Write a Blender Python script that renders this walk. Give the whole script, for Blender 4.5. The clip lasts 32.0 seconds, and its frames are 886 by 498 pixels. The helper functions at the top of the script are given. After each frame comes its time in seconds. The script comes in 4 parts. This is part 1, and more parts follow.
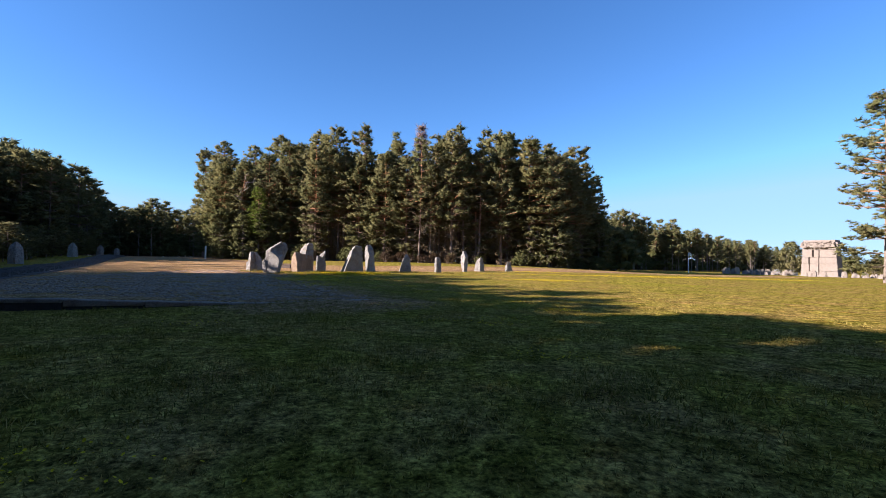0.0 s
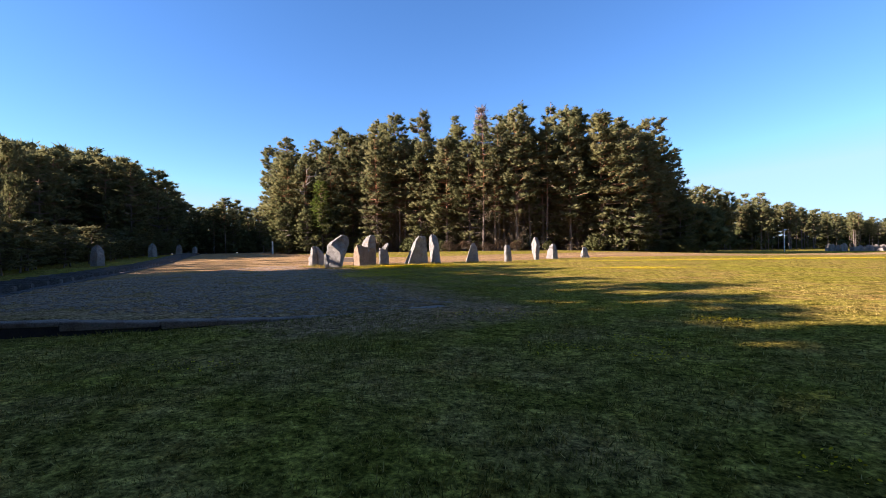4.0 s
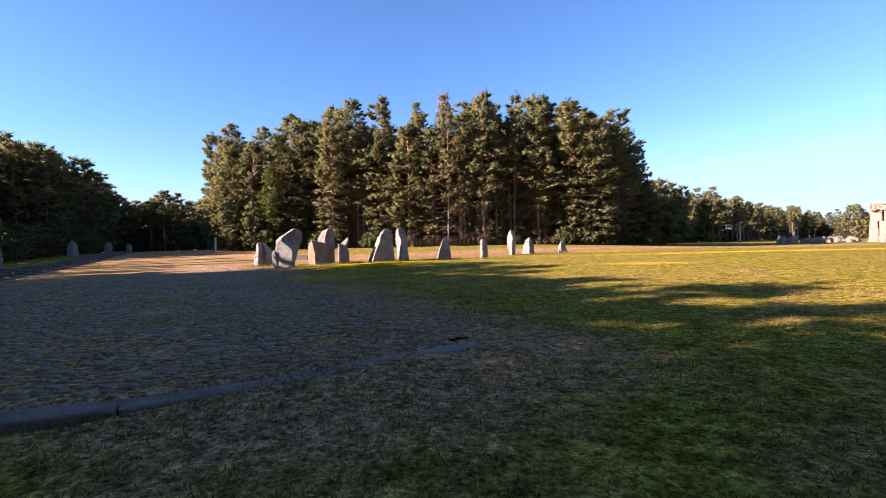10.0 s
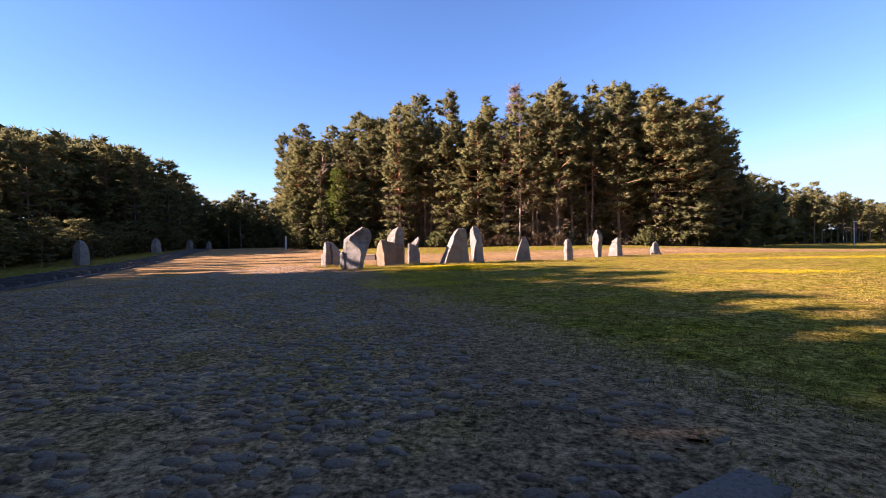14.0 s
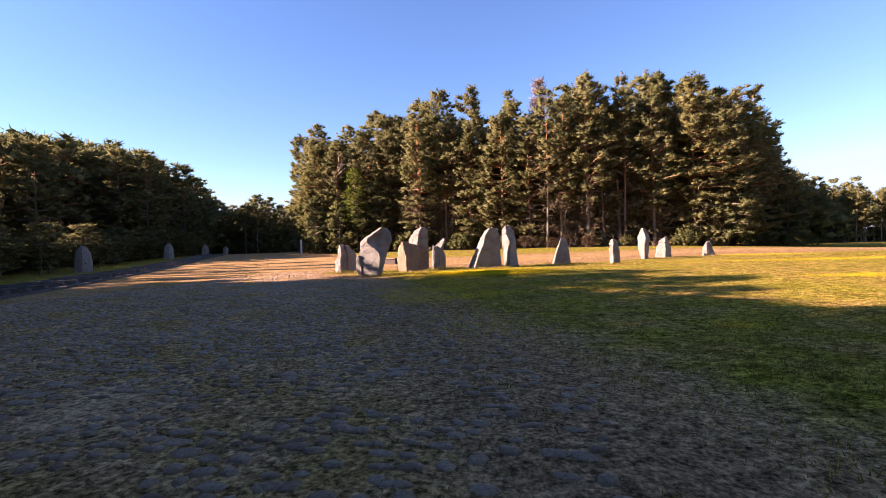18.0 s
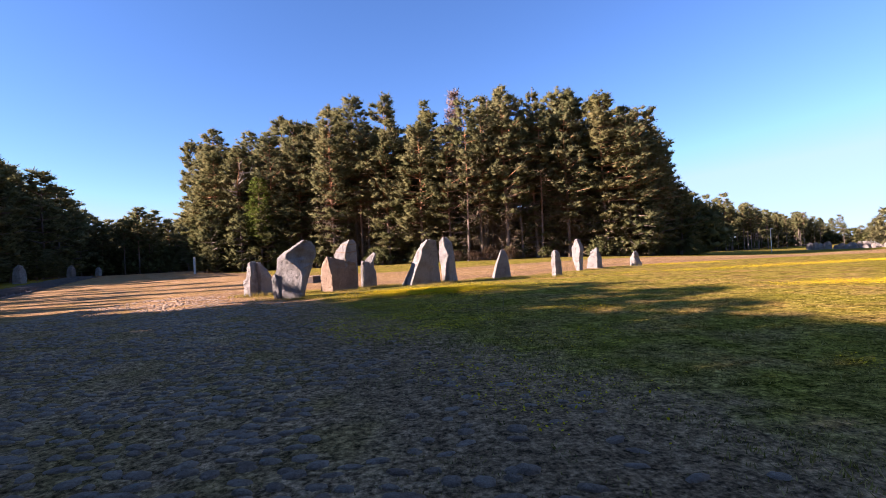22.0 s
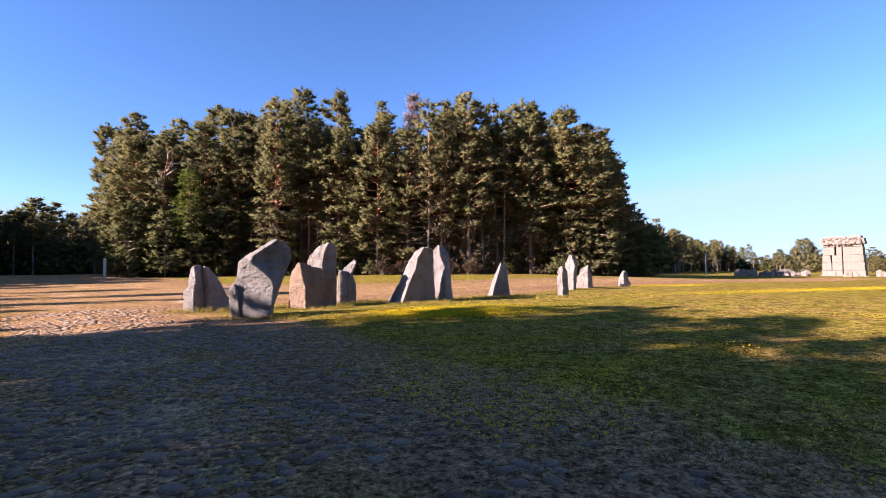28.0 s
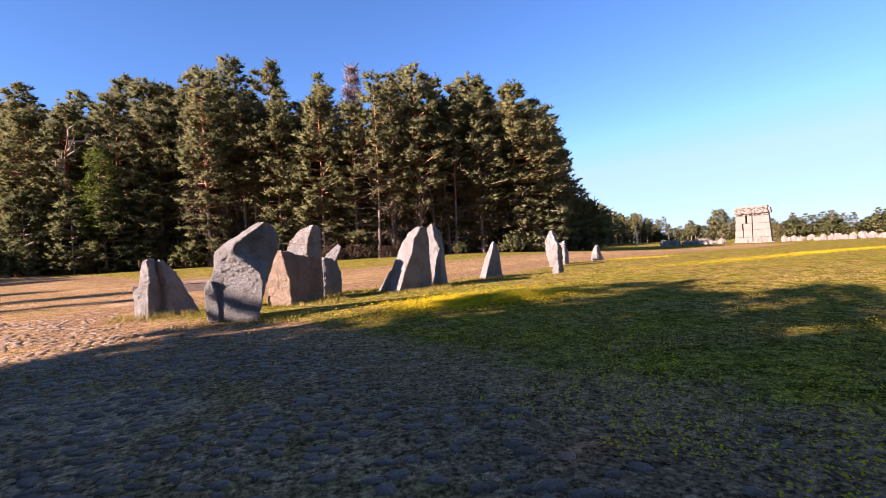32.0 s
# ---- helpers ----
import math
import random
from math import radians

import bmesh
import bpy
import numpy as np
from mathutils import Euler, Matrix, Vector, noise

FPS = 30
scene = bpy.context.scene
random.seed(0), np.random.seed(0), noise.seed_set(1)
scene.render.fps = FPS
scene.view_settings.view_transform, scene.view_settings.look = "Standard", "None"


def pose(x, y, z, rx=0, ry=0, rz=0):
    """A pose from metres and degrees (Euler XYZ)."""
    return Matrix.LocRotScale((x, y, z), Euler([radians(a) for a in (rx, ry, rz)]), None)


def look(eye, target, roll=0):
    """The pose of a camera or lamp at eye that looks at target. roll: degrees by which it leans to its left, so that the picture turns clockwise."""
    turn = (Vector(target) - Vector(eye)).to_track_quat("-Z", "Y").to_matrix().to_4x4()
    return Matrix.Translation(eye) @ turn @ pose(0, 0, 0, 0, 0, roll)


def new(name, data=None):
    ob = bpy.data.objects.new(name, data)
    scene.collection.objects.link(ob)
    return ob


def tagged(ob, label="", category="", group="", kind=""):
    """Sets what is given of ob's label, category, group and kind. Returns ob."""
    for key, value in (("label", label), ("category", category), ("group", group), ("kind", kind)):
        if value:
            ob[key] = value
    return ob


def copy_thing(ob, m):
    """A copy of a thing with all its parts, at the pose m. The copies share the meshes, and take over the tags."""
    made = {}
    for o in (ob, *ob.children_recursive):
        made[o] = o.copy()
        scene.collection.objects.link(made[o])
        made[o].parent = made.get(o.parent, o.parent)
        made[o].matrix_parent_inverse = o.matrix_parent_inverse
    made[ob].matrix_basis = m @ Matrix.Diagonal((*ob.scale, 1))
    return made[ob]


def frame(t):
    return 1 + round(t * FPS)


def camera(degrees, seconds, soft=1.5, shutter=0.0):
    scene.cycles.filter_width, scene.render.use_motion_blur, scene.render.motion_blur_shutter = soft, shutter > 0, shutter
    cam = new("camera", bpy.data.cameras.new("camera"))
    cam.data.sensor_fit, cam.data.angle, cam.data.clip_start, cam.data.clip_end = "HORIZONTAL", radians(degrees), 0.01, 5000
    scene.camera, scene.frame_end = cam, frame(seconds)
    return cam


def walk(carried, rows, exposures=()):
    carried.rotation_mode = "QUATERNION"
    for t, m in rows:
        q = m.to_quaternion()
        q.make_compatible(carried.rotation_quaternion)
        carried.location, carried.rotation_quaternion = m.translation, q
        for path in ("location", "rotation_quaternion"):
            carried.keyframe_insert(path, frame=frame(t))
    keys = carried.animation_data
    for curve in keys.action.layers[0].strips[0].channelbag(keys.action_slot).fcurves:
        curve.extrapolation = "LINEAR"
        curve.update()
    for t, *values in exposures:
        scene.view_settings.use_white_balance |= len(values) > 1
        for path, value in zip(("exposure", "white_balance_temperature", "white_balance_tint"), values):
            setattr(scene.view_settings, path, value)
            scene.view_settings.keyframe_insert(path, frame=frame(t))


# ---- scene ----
cam = camera(86.8, 32.0, soft=0.7)
PATH = [
    (0, (0.231, 0.081, 1.524), (0.23, 2.08, 1.577), 0.9),
    (0.5, (0.096, 0.481, 1.543), (0.054, 2.481, 1.569), 0.0),
    (1, (0.02, 0.904, 1.551), (-0.096, 2.901, 1.548), -0.4),
    (1.5, (-0.046, 1.293, 1.582), (-0.275, 3.28, 1.569), 0.7),
    (2, (-0.174, 1.744, 1.61), (-0.436, 3.727, 1.598), 0.4),
    (2.5, (-0.235, 2.224, 1.636), (-0.518, 4.203, 1.598), -0.8),
    (3, (-0.273, 2.615, 1.68), (-0.579, 4.591, 1.649), -0.3),
    (3.5, (-0.44, 2.995, 1.682), (-0.71, 4.976, 1.69), -0.3),
    (5.5, (-0.916, 4.692, 1.665), (-1.206, 6.67, 1.618), -2.9),
    (6, (-1.034, 5.072, 1.671), (-1.342, 7.047, 1.629), -1.9),
    (6.5, (-1.174, 5.452, 1.672), (-1.454, 7.432, 1.655), -1.5),
    (7, (-1.379, 5.821, 1.713), (-1.586, 7.811, 1.716), -1.7),
    (7.5, (-1.51, 6.216, 1.693), (-1.73, 8.204, 1.709), -1.1),
    (8, (-1.632, 6.597, 1.691), (-1.871, 8.583, 1.654), -1.5),
    (8.5, (-1.794, 6.962, 1.673), (-1.958, 8.955, 1.632), -2.1),
    (9, (-1.908, 7.387, 1.661), (-2.017, 9.384, 1.642), -1.9),
    (9.5, (-2.03, 7.79, 1.699), (-2.143, 9.786, 1.692), -1.3),
    (10, (-2.222, 8.187, 1.703), (-2.295, 10.186, 1.678), -1.6),
    (10.5, (-2.381, 8.59, 1.702), (-2.511, 10.586, 1.681), -1.4),
    (11, (-2.503, 9.027, 1.729), (-2.645, 11.022, 1.735), -1.3),
    (11.5, (-2.705, 9.349, 1.763), (-2.783, 11.347, 1.787), -1.7),
    (12, (-2.919, 9.721, 1.771), (-3.077, 11.715, 1.767), -2.5),
    (12.5, (-3.075, 10.109, 1.812), (-3.318, 12.094, 1.812), -2.2),
    (13, (-3.256, 10.516, 1.814), (-3.521, 12.498, 1.806), -1.9),
    (13.5, (-3.43, 10.926, 1.818), (-3.738, 12.902, 1.804), -1.7),
    (14, (-3.53, 11.398, 1.828), (-3.867, 13.369, 1.805), -1.2),
    (14.5, (-3.656, 11.786, 1.797), (-4.039, 13.749, 1.754), -0.5),
    (15, (-3.876, 12.26, 1.795), (-4.334, 14.206, 1.728), 0.1),
    (15.5, (-4.044, 12.761, 1.764), (-4.604, 14.679, 1.67), 0.6),
    (17.5, (-4.64, 14.644, 1.746), (-5.074, 16.596, 1.715), -1.5),
    (18, (-4.892, 14.998, 1.771), (-5.301, 16.956, 1.763), -1.8),
    (18.5, (-5.113, 15.385, 1.781), (-5.496, 17.348, 1.802), -1.9),
    (19, (-5.314, 15.774, 1.811), (-5.635, 17.747, 1.873), -2.1),
    (19.5, (-5.576, 16.136, 1.783), (-5.814, 18.12, 1.866), -2.4),
    (20, (-5.862, 16.508, 1.83), (-6.038, 18.499, 1.916), -3.5),
    (20.5, (-6.074, 16.967, 1.833), (-6.227, 18.959, 1.92), -4.5),
    (21, (-6.368, 17.345, 1.815), (-6.455, 19.342, 1.884), -4.4),
    (21.5, (-6.646, 17.694, 1.834), (-6.673, 19.693, 1.873), -4.1),
    (22, (-6.912, 18.106, 1.823), (-6.926, 20.106, 1.861), -2.9),
    (22.5, (-7.227, 18.446, 1.822), (-7.214, 20.445, 1.874), -2.0),
    (23, (-7.535, 18.803, 1.843), (-7.457, 20.801, 1.892), -2.3),
    (23.5, (-7.774, 19.22, 1.842), (-7.668, 21.217, 1.863), -1.3),
    (24, (-8.047, 19.591, 1.851), (-7.892, 21.585, 1.844), -1.1),
    (24.5, (-8.332, 19.909, 1.894), (-8.137, 21.9, 1.885), -1.9),
    (25, (-8.47, 20.322, 1.901), (-8.286, 22.313, 1.904), -2.1),
    (25.5, (-8.7, 20.743, 1.885), (-8.482, 22.732, 1.885), -0.6),
    (26, (-8.956, 21.157, 1.925), (-8.682, 23.139, 1.934), -2.4),
    (26.5, (-9.143, 21.515, 1.892), (-8.879, 23.495, 1.982), -0.7),
    (28.5, (-10.241, 23.227, 1.868), (-9.962, 25.205, 1.953), -0.8),
    (29, (-10.525, 23.611, 1.895), (-10.231, 25.587, 1.989), -1.1),
    (29.5, (-10.728, 24.053, 1.871), (-10.424, 26.028, 1.959), -1.1),
    (30, (-10.99, 24.411, 1.852), (-10.685, 26.387, 1.899), -0.4),
    (30.5, (-11.313, 24.738, 1.905), (-10.985, 26.71, 1.944), -1.0),
    (31, (-11.625, 25.129, 1.921), (-11.248, 27.093, 1.974), -0.6),
    (31.5, (-11.919, 25.496, 1.952), (-11.491, 27.449, 1.936), -2.2),
    (32, (-12.297, 25.785, 1.98), (-11.732, 27.704, 1.976), -3.1),
]
walk(cam, [(t, look(eye, target, roll)) for t, eye, target, roll in PATH], [(0, 2.1, 5700, 16), (3.5, 2.25, 5900, 18), (6, 2.6, 6400, 22), (10, 2.5, 6300, 26), (12, 2.47, 6300, 28), (15, 2.55, 6850, 34), (17.4, 2.68, 7150, 35), (18.2, 2.66, 7050, 35), (19.2, 2.45, 6500, 34), (22, 2.38, 6200, 32), (26, 2.45, 6300, 31), (29, 2.32, 5950, 30), (32, 2.32, 6100, 30)])

# ---- world, sun ----
SUN_EL, SUN_AZ = 23.0, -108.0
world = bpy.data.worlds.new("sky")
scene.world = world
world.use_nodes = True
wn = world.node_tree.nodes
sky = wn.new("ShaderNodeTexSky")
sky.sky_type, sky.sun_disc = "NISHITA", False
sky.sun_elevation, sky.sun_rotation = radians(SUN_EL), radians(SUN_AZ)
sky.altitude = 1300
sky.air_density, sky.dust_density, sky.ozone_density = 1.0, 0.0, 3.6
wn["Background"].inputs[1].default_value = 0.05
vivid = wn.new("ShaderNodeHueSaturation")
vivid.inputs["Saturation"].default_value = 1.12
world.node_tree.links.new(sky.outputs[0], vivid.inputs["Color"])
# the pale band at the horizon stays a light blue
calm = wn.new("ShaderNodeMix")
calm.data_type, calm.blend_type = "RGBA", "DARKEN"
calm.inputs[0].default_value = 0.85
calm.inputs[7].default_value = (2.3, 3.5, 4.6, 1)
world.node_tree.links.new(vivid.outputs[0], calm.inputs[6])
world.node_tree.links.new(calm.outputs[2], wn["Background"].inputs[0])

sun_data = bpy.data.lights.new("sun", "SUN")
sun_data.energy, sun_data.angle, sun_data.color = 3.9, radians(0.55), (1.0, 0.93, 0.78)
sun_to = Vector((math.sin(radians(SUN_AZ)) * math.cos(radians(SUN_EL)), math.cos(radians(SUN_AZ)) * math.cos(radians(SUN_EL)), math.sin(radians(SUN_EL))))
sun = new("sun", sun_data)
sun.matrix_world = look(sun_to * 60, (0, 0, 0))


# ---- materials ----
RIM = ((0.33, (0.05, 0.031, 0.02)), (0.5, (0.2, 0.128, 0.078)), (0.68, (0.38, 0.25, 0.16)))


class Nodes:
    """Short hand for building a node material."""

    def __init__(self, name, rough=0.8, spec=0.3):
        self.mat = bpy.data.materials.new(name)
        self.mat.use_nodes = True
        self.tree = self.mat.node_tree
        self.bsdf = self.tree.nodes["Principled BSDF"]
        self.bsdf.inputs["Roughness"].default_value = rough
        self.bsdf.inputs["Specular IOR Level"].default_value = spec

    def node(self, kind, **inputs):
        n = self.tree.nodes.new(kind)
        for k, v in inputs.items():
            self.plug(v, n.inputs[k.replace("_", " ")])
        return n

    def plug(self, v, socket):
        if isinstance(v, bpy.types.NodeSocket):
            self.tree.links.new(v, socket)
        else:
            socket.default_value = v

    def coords(self, world_space=True):
        if world_space:
            return self.node("ShaderNodeNewGeometry").outputs["Position"]
        return self.node("ShaderNodeTexCoord").outputs["Object"]

    def noise(self, at, scale, detail=4.0, rough=0.55):
        return self.node("ShaderNodeTexNoise", Vector=at, Scale=scale, Detail=detail, Roughness=rough).outputs["Fac"]

    def ramp(self, fac, stops):
        n = self.node("ShaderNodeValToRGB", Fac=fac)
        el = n.color_ramp.elements
        while len(el) < len(stops):
            el.new(0.5)
        for e, (p, c) in zip(el, stops):
            e.position, e.color = p, (*c, 1)
        return n.outputs[0]

    def fade(self, fac, a, b):
        """0 to 1 as fac goes from a to b."""
        n = self.node("ShaderNodeMapRange", Value=fac)
        n.inputs[1].default_value, n.inputs[2].default_value = a, b
        return n.outputs[0]

    def mix(self, fac, a, b, blend="MIX"):
        n = self.tree.nodes.new("ShaderNodeMix")
        n.data_type, n.blend_type = "RGBA", blend
        self.plug(fac, n.inputs[0])
        for v, i in ((a, 6), (b, 7)):
            self.plug(v if isinstance(v, bpy.types.NodeSocket) else (*v, 1), n.inputs[i])
        return n.outputs[2]

    def color(self, v):
        self.plug(v if isinstance(v, bpy.types.NodeSocket) else (*v, 1), self.bsdf.inputs["Base Color"])

    def bump(self, height, strength=0.5, distance=0.02):
        n = self.node("ShaderNodeBump", Height=height, Strength=strength, Distance=distance)
        self.tree.links.new(n.outputs[0], self.bsdf.inputs["Normal"])

    def worn(self, at):
        """1 where trodden dry grass takes over, from the mesh's own attribute."""
        n = self.node("ShaderNodeAttribute")
        n.attribute_name = "worn"
        return self.fade(self.mix(1.0, n.outputs["Fac"], self.noise(at, 1.6, 6, 0.7), "ADD"), 0.85, 1.15)

    def random(self):
        return self.node("ShaderNodeObjectInfo").outputs["Random"]

    def island(self):
        return self.node("ShaderNodeNewGeometry").outputs["Random Per Island"]


def leaf_material(name, stops, passing=0.25, patch=0.25):
    m = Nodes(name, 0.75, 0.05)
    at = m.coords()
    tone = m.ramp(m.island(), stops)
    big = m.noise(at, patch, 2)
    c = m.mix(m.fade(big, 0.3, 0.7), tone, m.mix(1.0, tone, (0.62, 0.7, 0.6), "MULTIPLY"))
    rnd = m.random()
    c = m.mix(m.fade(rnd, 0.0, 1.6), c, m.mix(1.0, c, (1.2, 1.06, 0.86), "MULTIPLY"))
    m.color(c)
    t = m.node("ShaderNodeBsdfTranslucent", Color=c)
    mixer = m.node("ShaderNodeMixShader", Fac=passing)
    m.tree.links.new(m.bsdf.outputs[0], mixer.inputs[1])
    m.tree.links.new(t.outputs[0], mixer.inputs[2])
    m.tree.links.new(mixer.outputs[0], m.tree.nodes["Material Output"].inputs[0])
    return m.mat


def make_needles():
    return leaf_material("pine_needles", ((0.0, (0.15, 0.135, 0.062)), (0.5, (0.215, 0.185, 0.083)), (1.0, (0.285, 0.24, 0.112))), 0.55)


def make_bark():
    m = Nodes("pine_bark", 0.9, 0.05)
    at = m.coords(False)
    z = m.node("ShaderNodeSeparateXYZ", Vector=at).outputs[2]
    grain = m.noise(m.node("ShaderNodeMapping", Vector=at, Scale=(6, 6, 1.2)).outputs[0], 2.0, 6)
    low = m.ramp(grain, ((0.25, (0.09, 0.065, 0.05)), (0.75, (0.27, 0.2, 0.16))))
    high = m.ramp(grain, ((0.25, (0.2, 0.085, 0.04)), (0.75, (0.42, 0.2, 0.1))))
    m.color(m.mix(m.fade(z, 5.0, 12.0), low, high))
    m.bump(grain, 0.7, 0.04)
    return m.mat


def make_grass_ground():
    m = Nodes("meadow_ground", 0.95, 0.0)
    at = m.coords()
    wide = m.noise(at, 0.09, 4)
    mid = m.noise(at, 0.7, 5)
    fine = m.mix(0.5, m.noise(at, 5.0, 8, 0.7), m.noise(at, 28.0, 6, 0.7))
    green = m.ramp(fine, ((0.33, (0.03, 0.025, 0.007)), (0.5, (0.165, 0.143, 0.03)), (0.68, (0.37, 0.31, 0.065))))
    dry = m.ramp(fine, ((0.33, (0.042, 0.03, 0.013)), (0.5, (0.2, 0.142, 0.056)), (0.68, (0.43, 0.31, 0.125))))
    moss = m.ramp(fine, ((0.33, (0.03, 0.028, 0.008)), (0.68, (0.32, 0.29, 0.048))))
    c = m.mix(m.fade(mid, 0.4, 0.64), green, dry)
    c = m.mix(m.fade(wide, 0.5, 0.64), c, moss)
    blot = m.noise(at, 2.4, 6, 0.7)
    c = m.mix(m.fade(blot, 0.56, 0.4), c, m.mix(1.0, c, (0.5, 0.52, 0.45), "MULTIPLY"))
    c = m.mix(m.fade(m.noise(at, 1.1, 6, 0.7), 0.56, 0.7), c, m.mix(1.0, c, (1.3, 1.05, 0.85), "MULTIPLY"))
    c = m.mix(m.worn(at), c, m.ramp(fine, RIM))
    clump = m.mix(0.5, m.noise(at, 7.0, 4, 0.65), m.noise(at, 17.0, 3, 0.6))
    c = m.mix(1.0, c, m.ramp(clump, ((0.39, (0.42, 0.37, 0.28)), (0.5, (1.42, 1.22, 0.92)), (0.6, (2.5, 2.1, 1.55)))), "MULTIPLY")
    m.color(c)
    m.bump(m.mix(0.5, fine, clump), 1.0, 0.09)
    return m.mat


def make_road():
    m = Nodes("mossy_cobble_bed", 0.95, 0.0)
    at = m.coords()
    fine = m.noise(at, 14.0, 8, 0.75)
    grit = m.noise(at, 70.0, 4, 0.7)
    soil = m.ramp(fine, ((0.33, (0.042, 0.026, 0.015)), (0.5, (0.26, 0.165, 0.1)), (0.67, (0.52, 0.345, 0.22))))
    moss = m.ramp(fine, ((0.33, (0.038, 0.026, 0.011)), (0.5, (0.205, 0.135, 0.062)), (0.67, (0.4, 0.265, 0.125))))
    sand = m.ramp(grit, ((0.3, (0.19, 0.125, 0.08)), (0.7, (0.46, 0.32, 0.215))))
    c = m.mix(m.fade(m.noise(at, 1.3, 5), 0.4, 0.62), soil, moss)
    c = m.mix(m.fade(m.noise(at, 0.45, 4), 0.55, 0.72), c, sand)
    c = m.mix(m.worn(at), c, m.ramp(m.mix(0.5, m.noise(at, 5.0, 8, 0.7), m.noise(at, 28.0, 6, 0.7)), RIM))
    clump = m.mix(0.5, m.noise(at, 8.0, 4, 0.65), m.noise(at, 20.0, 3, 0.6))
    c = m.mix(1.0, c, m.ramp(clump, ((0.39, (0.4, 0.345, 0.28)), (0.5, (1.3, 1.12, 0.9)), (0.6, (2.2, 1.88, 1.48)))), "MULTIPLY")
    m.color(c)
    m.bump(m.mix(0.5, fine, clump), 1.0, 0.08)
    return m.mat


def make_granite(name, low, high, tint, relief=0.2):
    m = Nodes(name, 0.92, 0.06)
    at = m.coords()
    fine = m.noise(at, 28.0, 8, 0.75)
    mid = m.noise(at, 2.2, 5)
    c = m.ramp(fine, ((0.25, low), (0.75, high)))
    c = m.mix(m.fade(mid, 0.45, 0.7), c, m.mix(1.0, c, tint, "MULTIPLY"))
    lichen = m.fade(m.noise(at, 6.0, 6, 0.7), 0.62, 0.68)
    c = m.mix(lichen, c, (0.24, 0.23, 0.17))
    m.color(c)
    m.bump(m.mix(0.5, fine, m.noise(at, 9.0, 9, 0.8)), 1.0, relief)
    return m.mat


def make_plain(name, color, rough=0.6, scale=12.0, amount=0.25, bump=0.2, metal=0.0):
    m = Nodes(name, rough, 0.4)
    f = m.noise(m.coords(), scale, 6, 0.65)
    dark = tuple(v * (1 - amount) for v in color)
    light = tuple(min(1, v * (1 + amount)) for v in color)
    m.color(m.ramp(f, ((0.25, dark), (0.75, light))))
    m.bsdf.inputs["Metallic"].default_value = metal
    m.bump(f, bump, 0.02)
    return m.mat


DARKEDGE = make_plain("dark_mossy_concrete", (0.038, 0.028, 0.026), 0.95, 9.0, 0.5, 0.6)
NEEDLES, BARK, MEADOW, ROAD = make_needles(), make_bark(), make_grass_ground(), make_road()
YOUNG = leaf_material("young_pine_needles", ((0.0, (0.1, 0.098, 0.04)), (1.0, (0.19, 0.17, 0.07))), 0.45)
FRESH = leaf_material("fresh_birch_leaves", ((0.0, (0.08, 0.1, 0.015)), (1.0, (0.17, 0.19, 0.035))), 0.4)
WILLOW = leaf_material("willow_leaves", ((0.0, (0.18, 0.145, 0.06)), (1.0, (0.3, 0.235, 0.11))), 0.25)
DEADWOOD = leaf_material("bare_larch_twigs", ((0.0, (0.26, 0.15, 0.13)), (1.0, (0.42, 0.26, 0.23))), 0.2)
SCRUB = leaf_material("brown_scrub", ((0.0, (0.06, 0.034, 0.022)), (1.0, (0.12, 0.072, 0.045))), 0.1)
TWIGS = leaf_material("dead_pine_twigs", ((0.0, (0.17, 0.115, 0.08)), (1.0, (0.36, 0.245, 0.17))), 0.3)
BLADE = leaf_material("grass_blades", ((0.0, (0.11, 0.088, 0.018)), (0.5, (0.25, 0.19, 0.038)), (0.78, (0.4, 0.28, 0.075)), (1.0, (0.58, 0.41, 0.15))), 0.3, 0.6)
DRYBLADE = leaf_material("dry_grass_blades", ((0.0, (0.13, 0.09, 0.03)), (0.5, (0.28, 0.19, 0.07)), (1.0, (0.46, 0.33, 0.15))), 0.25, 0.6)
SNAG = make_plain("bare_dead_wood", (0.34, 0.25, 0.18), 0.85, 5.0, 0.3, 0.4)
PETAL = leaf_material("yellow_petals", ((0.0, (0.68, 0.42, 0.01)), (1.0, (0.85, 0.58, 0.02))), 0.25)
GRANITE = make_granite("grey_granite", (0.12, 0.1, 0.088), (0.52, 0.45, 0.4), (0.72, 0.68, 0.66))
PINK = make_granite("pink_granite", (0.13, 0.085, 0.058), (0.52, 0.345, 0.235), (0.72, 0.7, 0.7))
PALE = make_granite("pale_memorial_stone", (0.16, 0.123, 0.1), (0.35, 0.27, 0.222), (0.85, 0.82, 0.8))
SLEEPER = make_granite("dark_concrete", (0.085, 0.07, 0.064), (0.26, 0.22, 0.2), (0.7, 0.7, 0.7))
COPING = make_granite("gravelly_coping", (0.17, 0.12, 0.09), (0.55, 0.4, 0.31), (0.6, 0.52, 0.5), 0.12)
COBBLE = make_granite("field_cobble", (0.17, 0.11, 0.075), (0.52, 0.355, 0.24), (0.62, 0.54, 0.5), 0.08)


# ---- mesh helpers ----
def link(name, verts, faces, material, parent=None, label="", smooth=False):
    me = bpy.data.meshes.new(name)
    me.from_pydata(verts, [], faces)
    me.materials.append(material)
    if smooth:
        me.shade_smooth()
    me.update()
    ob = new(name, me)
    if parent:
        ob.parent = parent
    if label:
        ob["label"] = label
    return ob


def part(name, bm, material, parent, label=""):
    me = bpy.data.meshes.new(name)
    bm.to_mesh(me)
    bm.free()
    me.materials.append(material)
    ob = new(name, me)
    ob.parent = parent
    if label:
        ob["label"] = label
    return ob


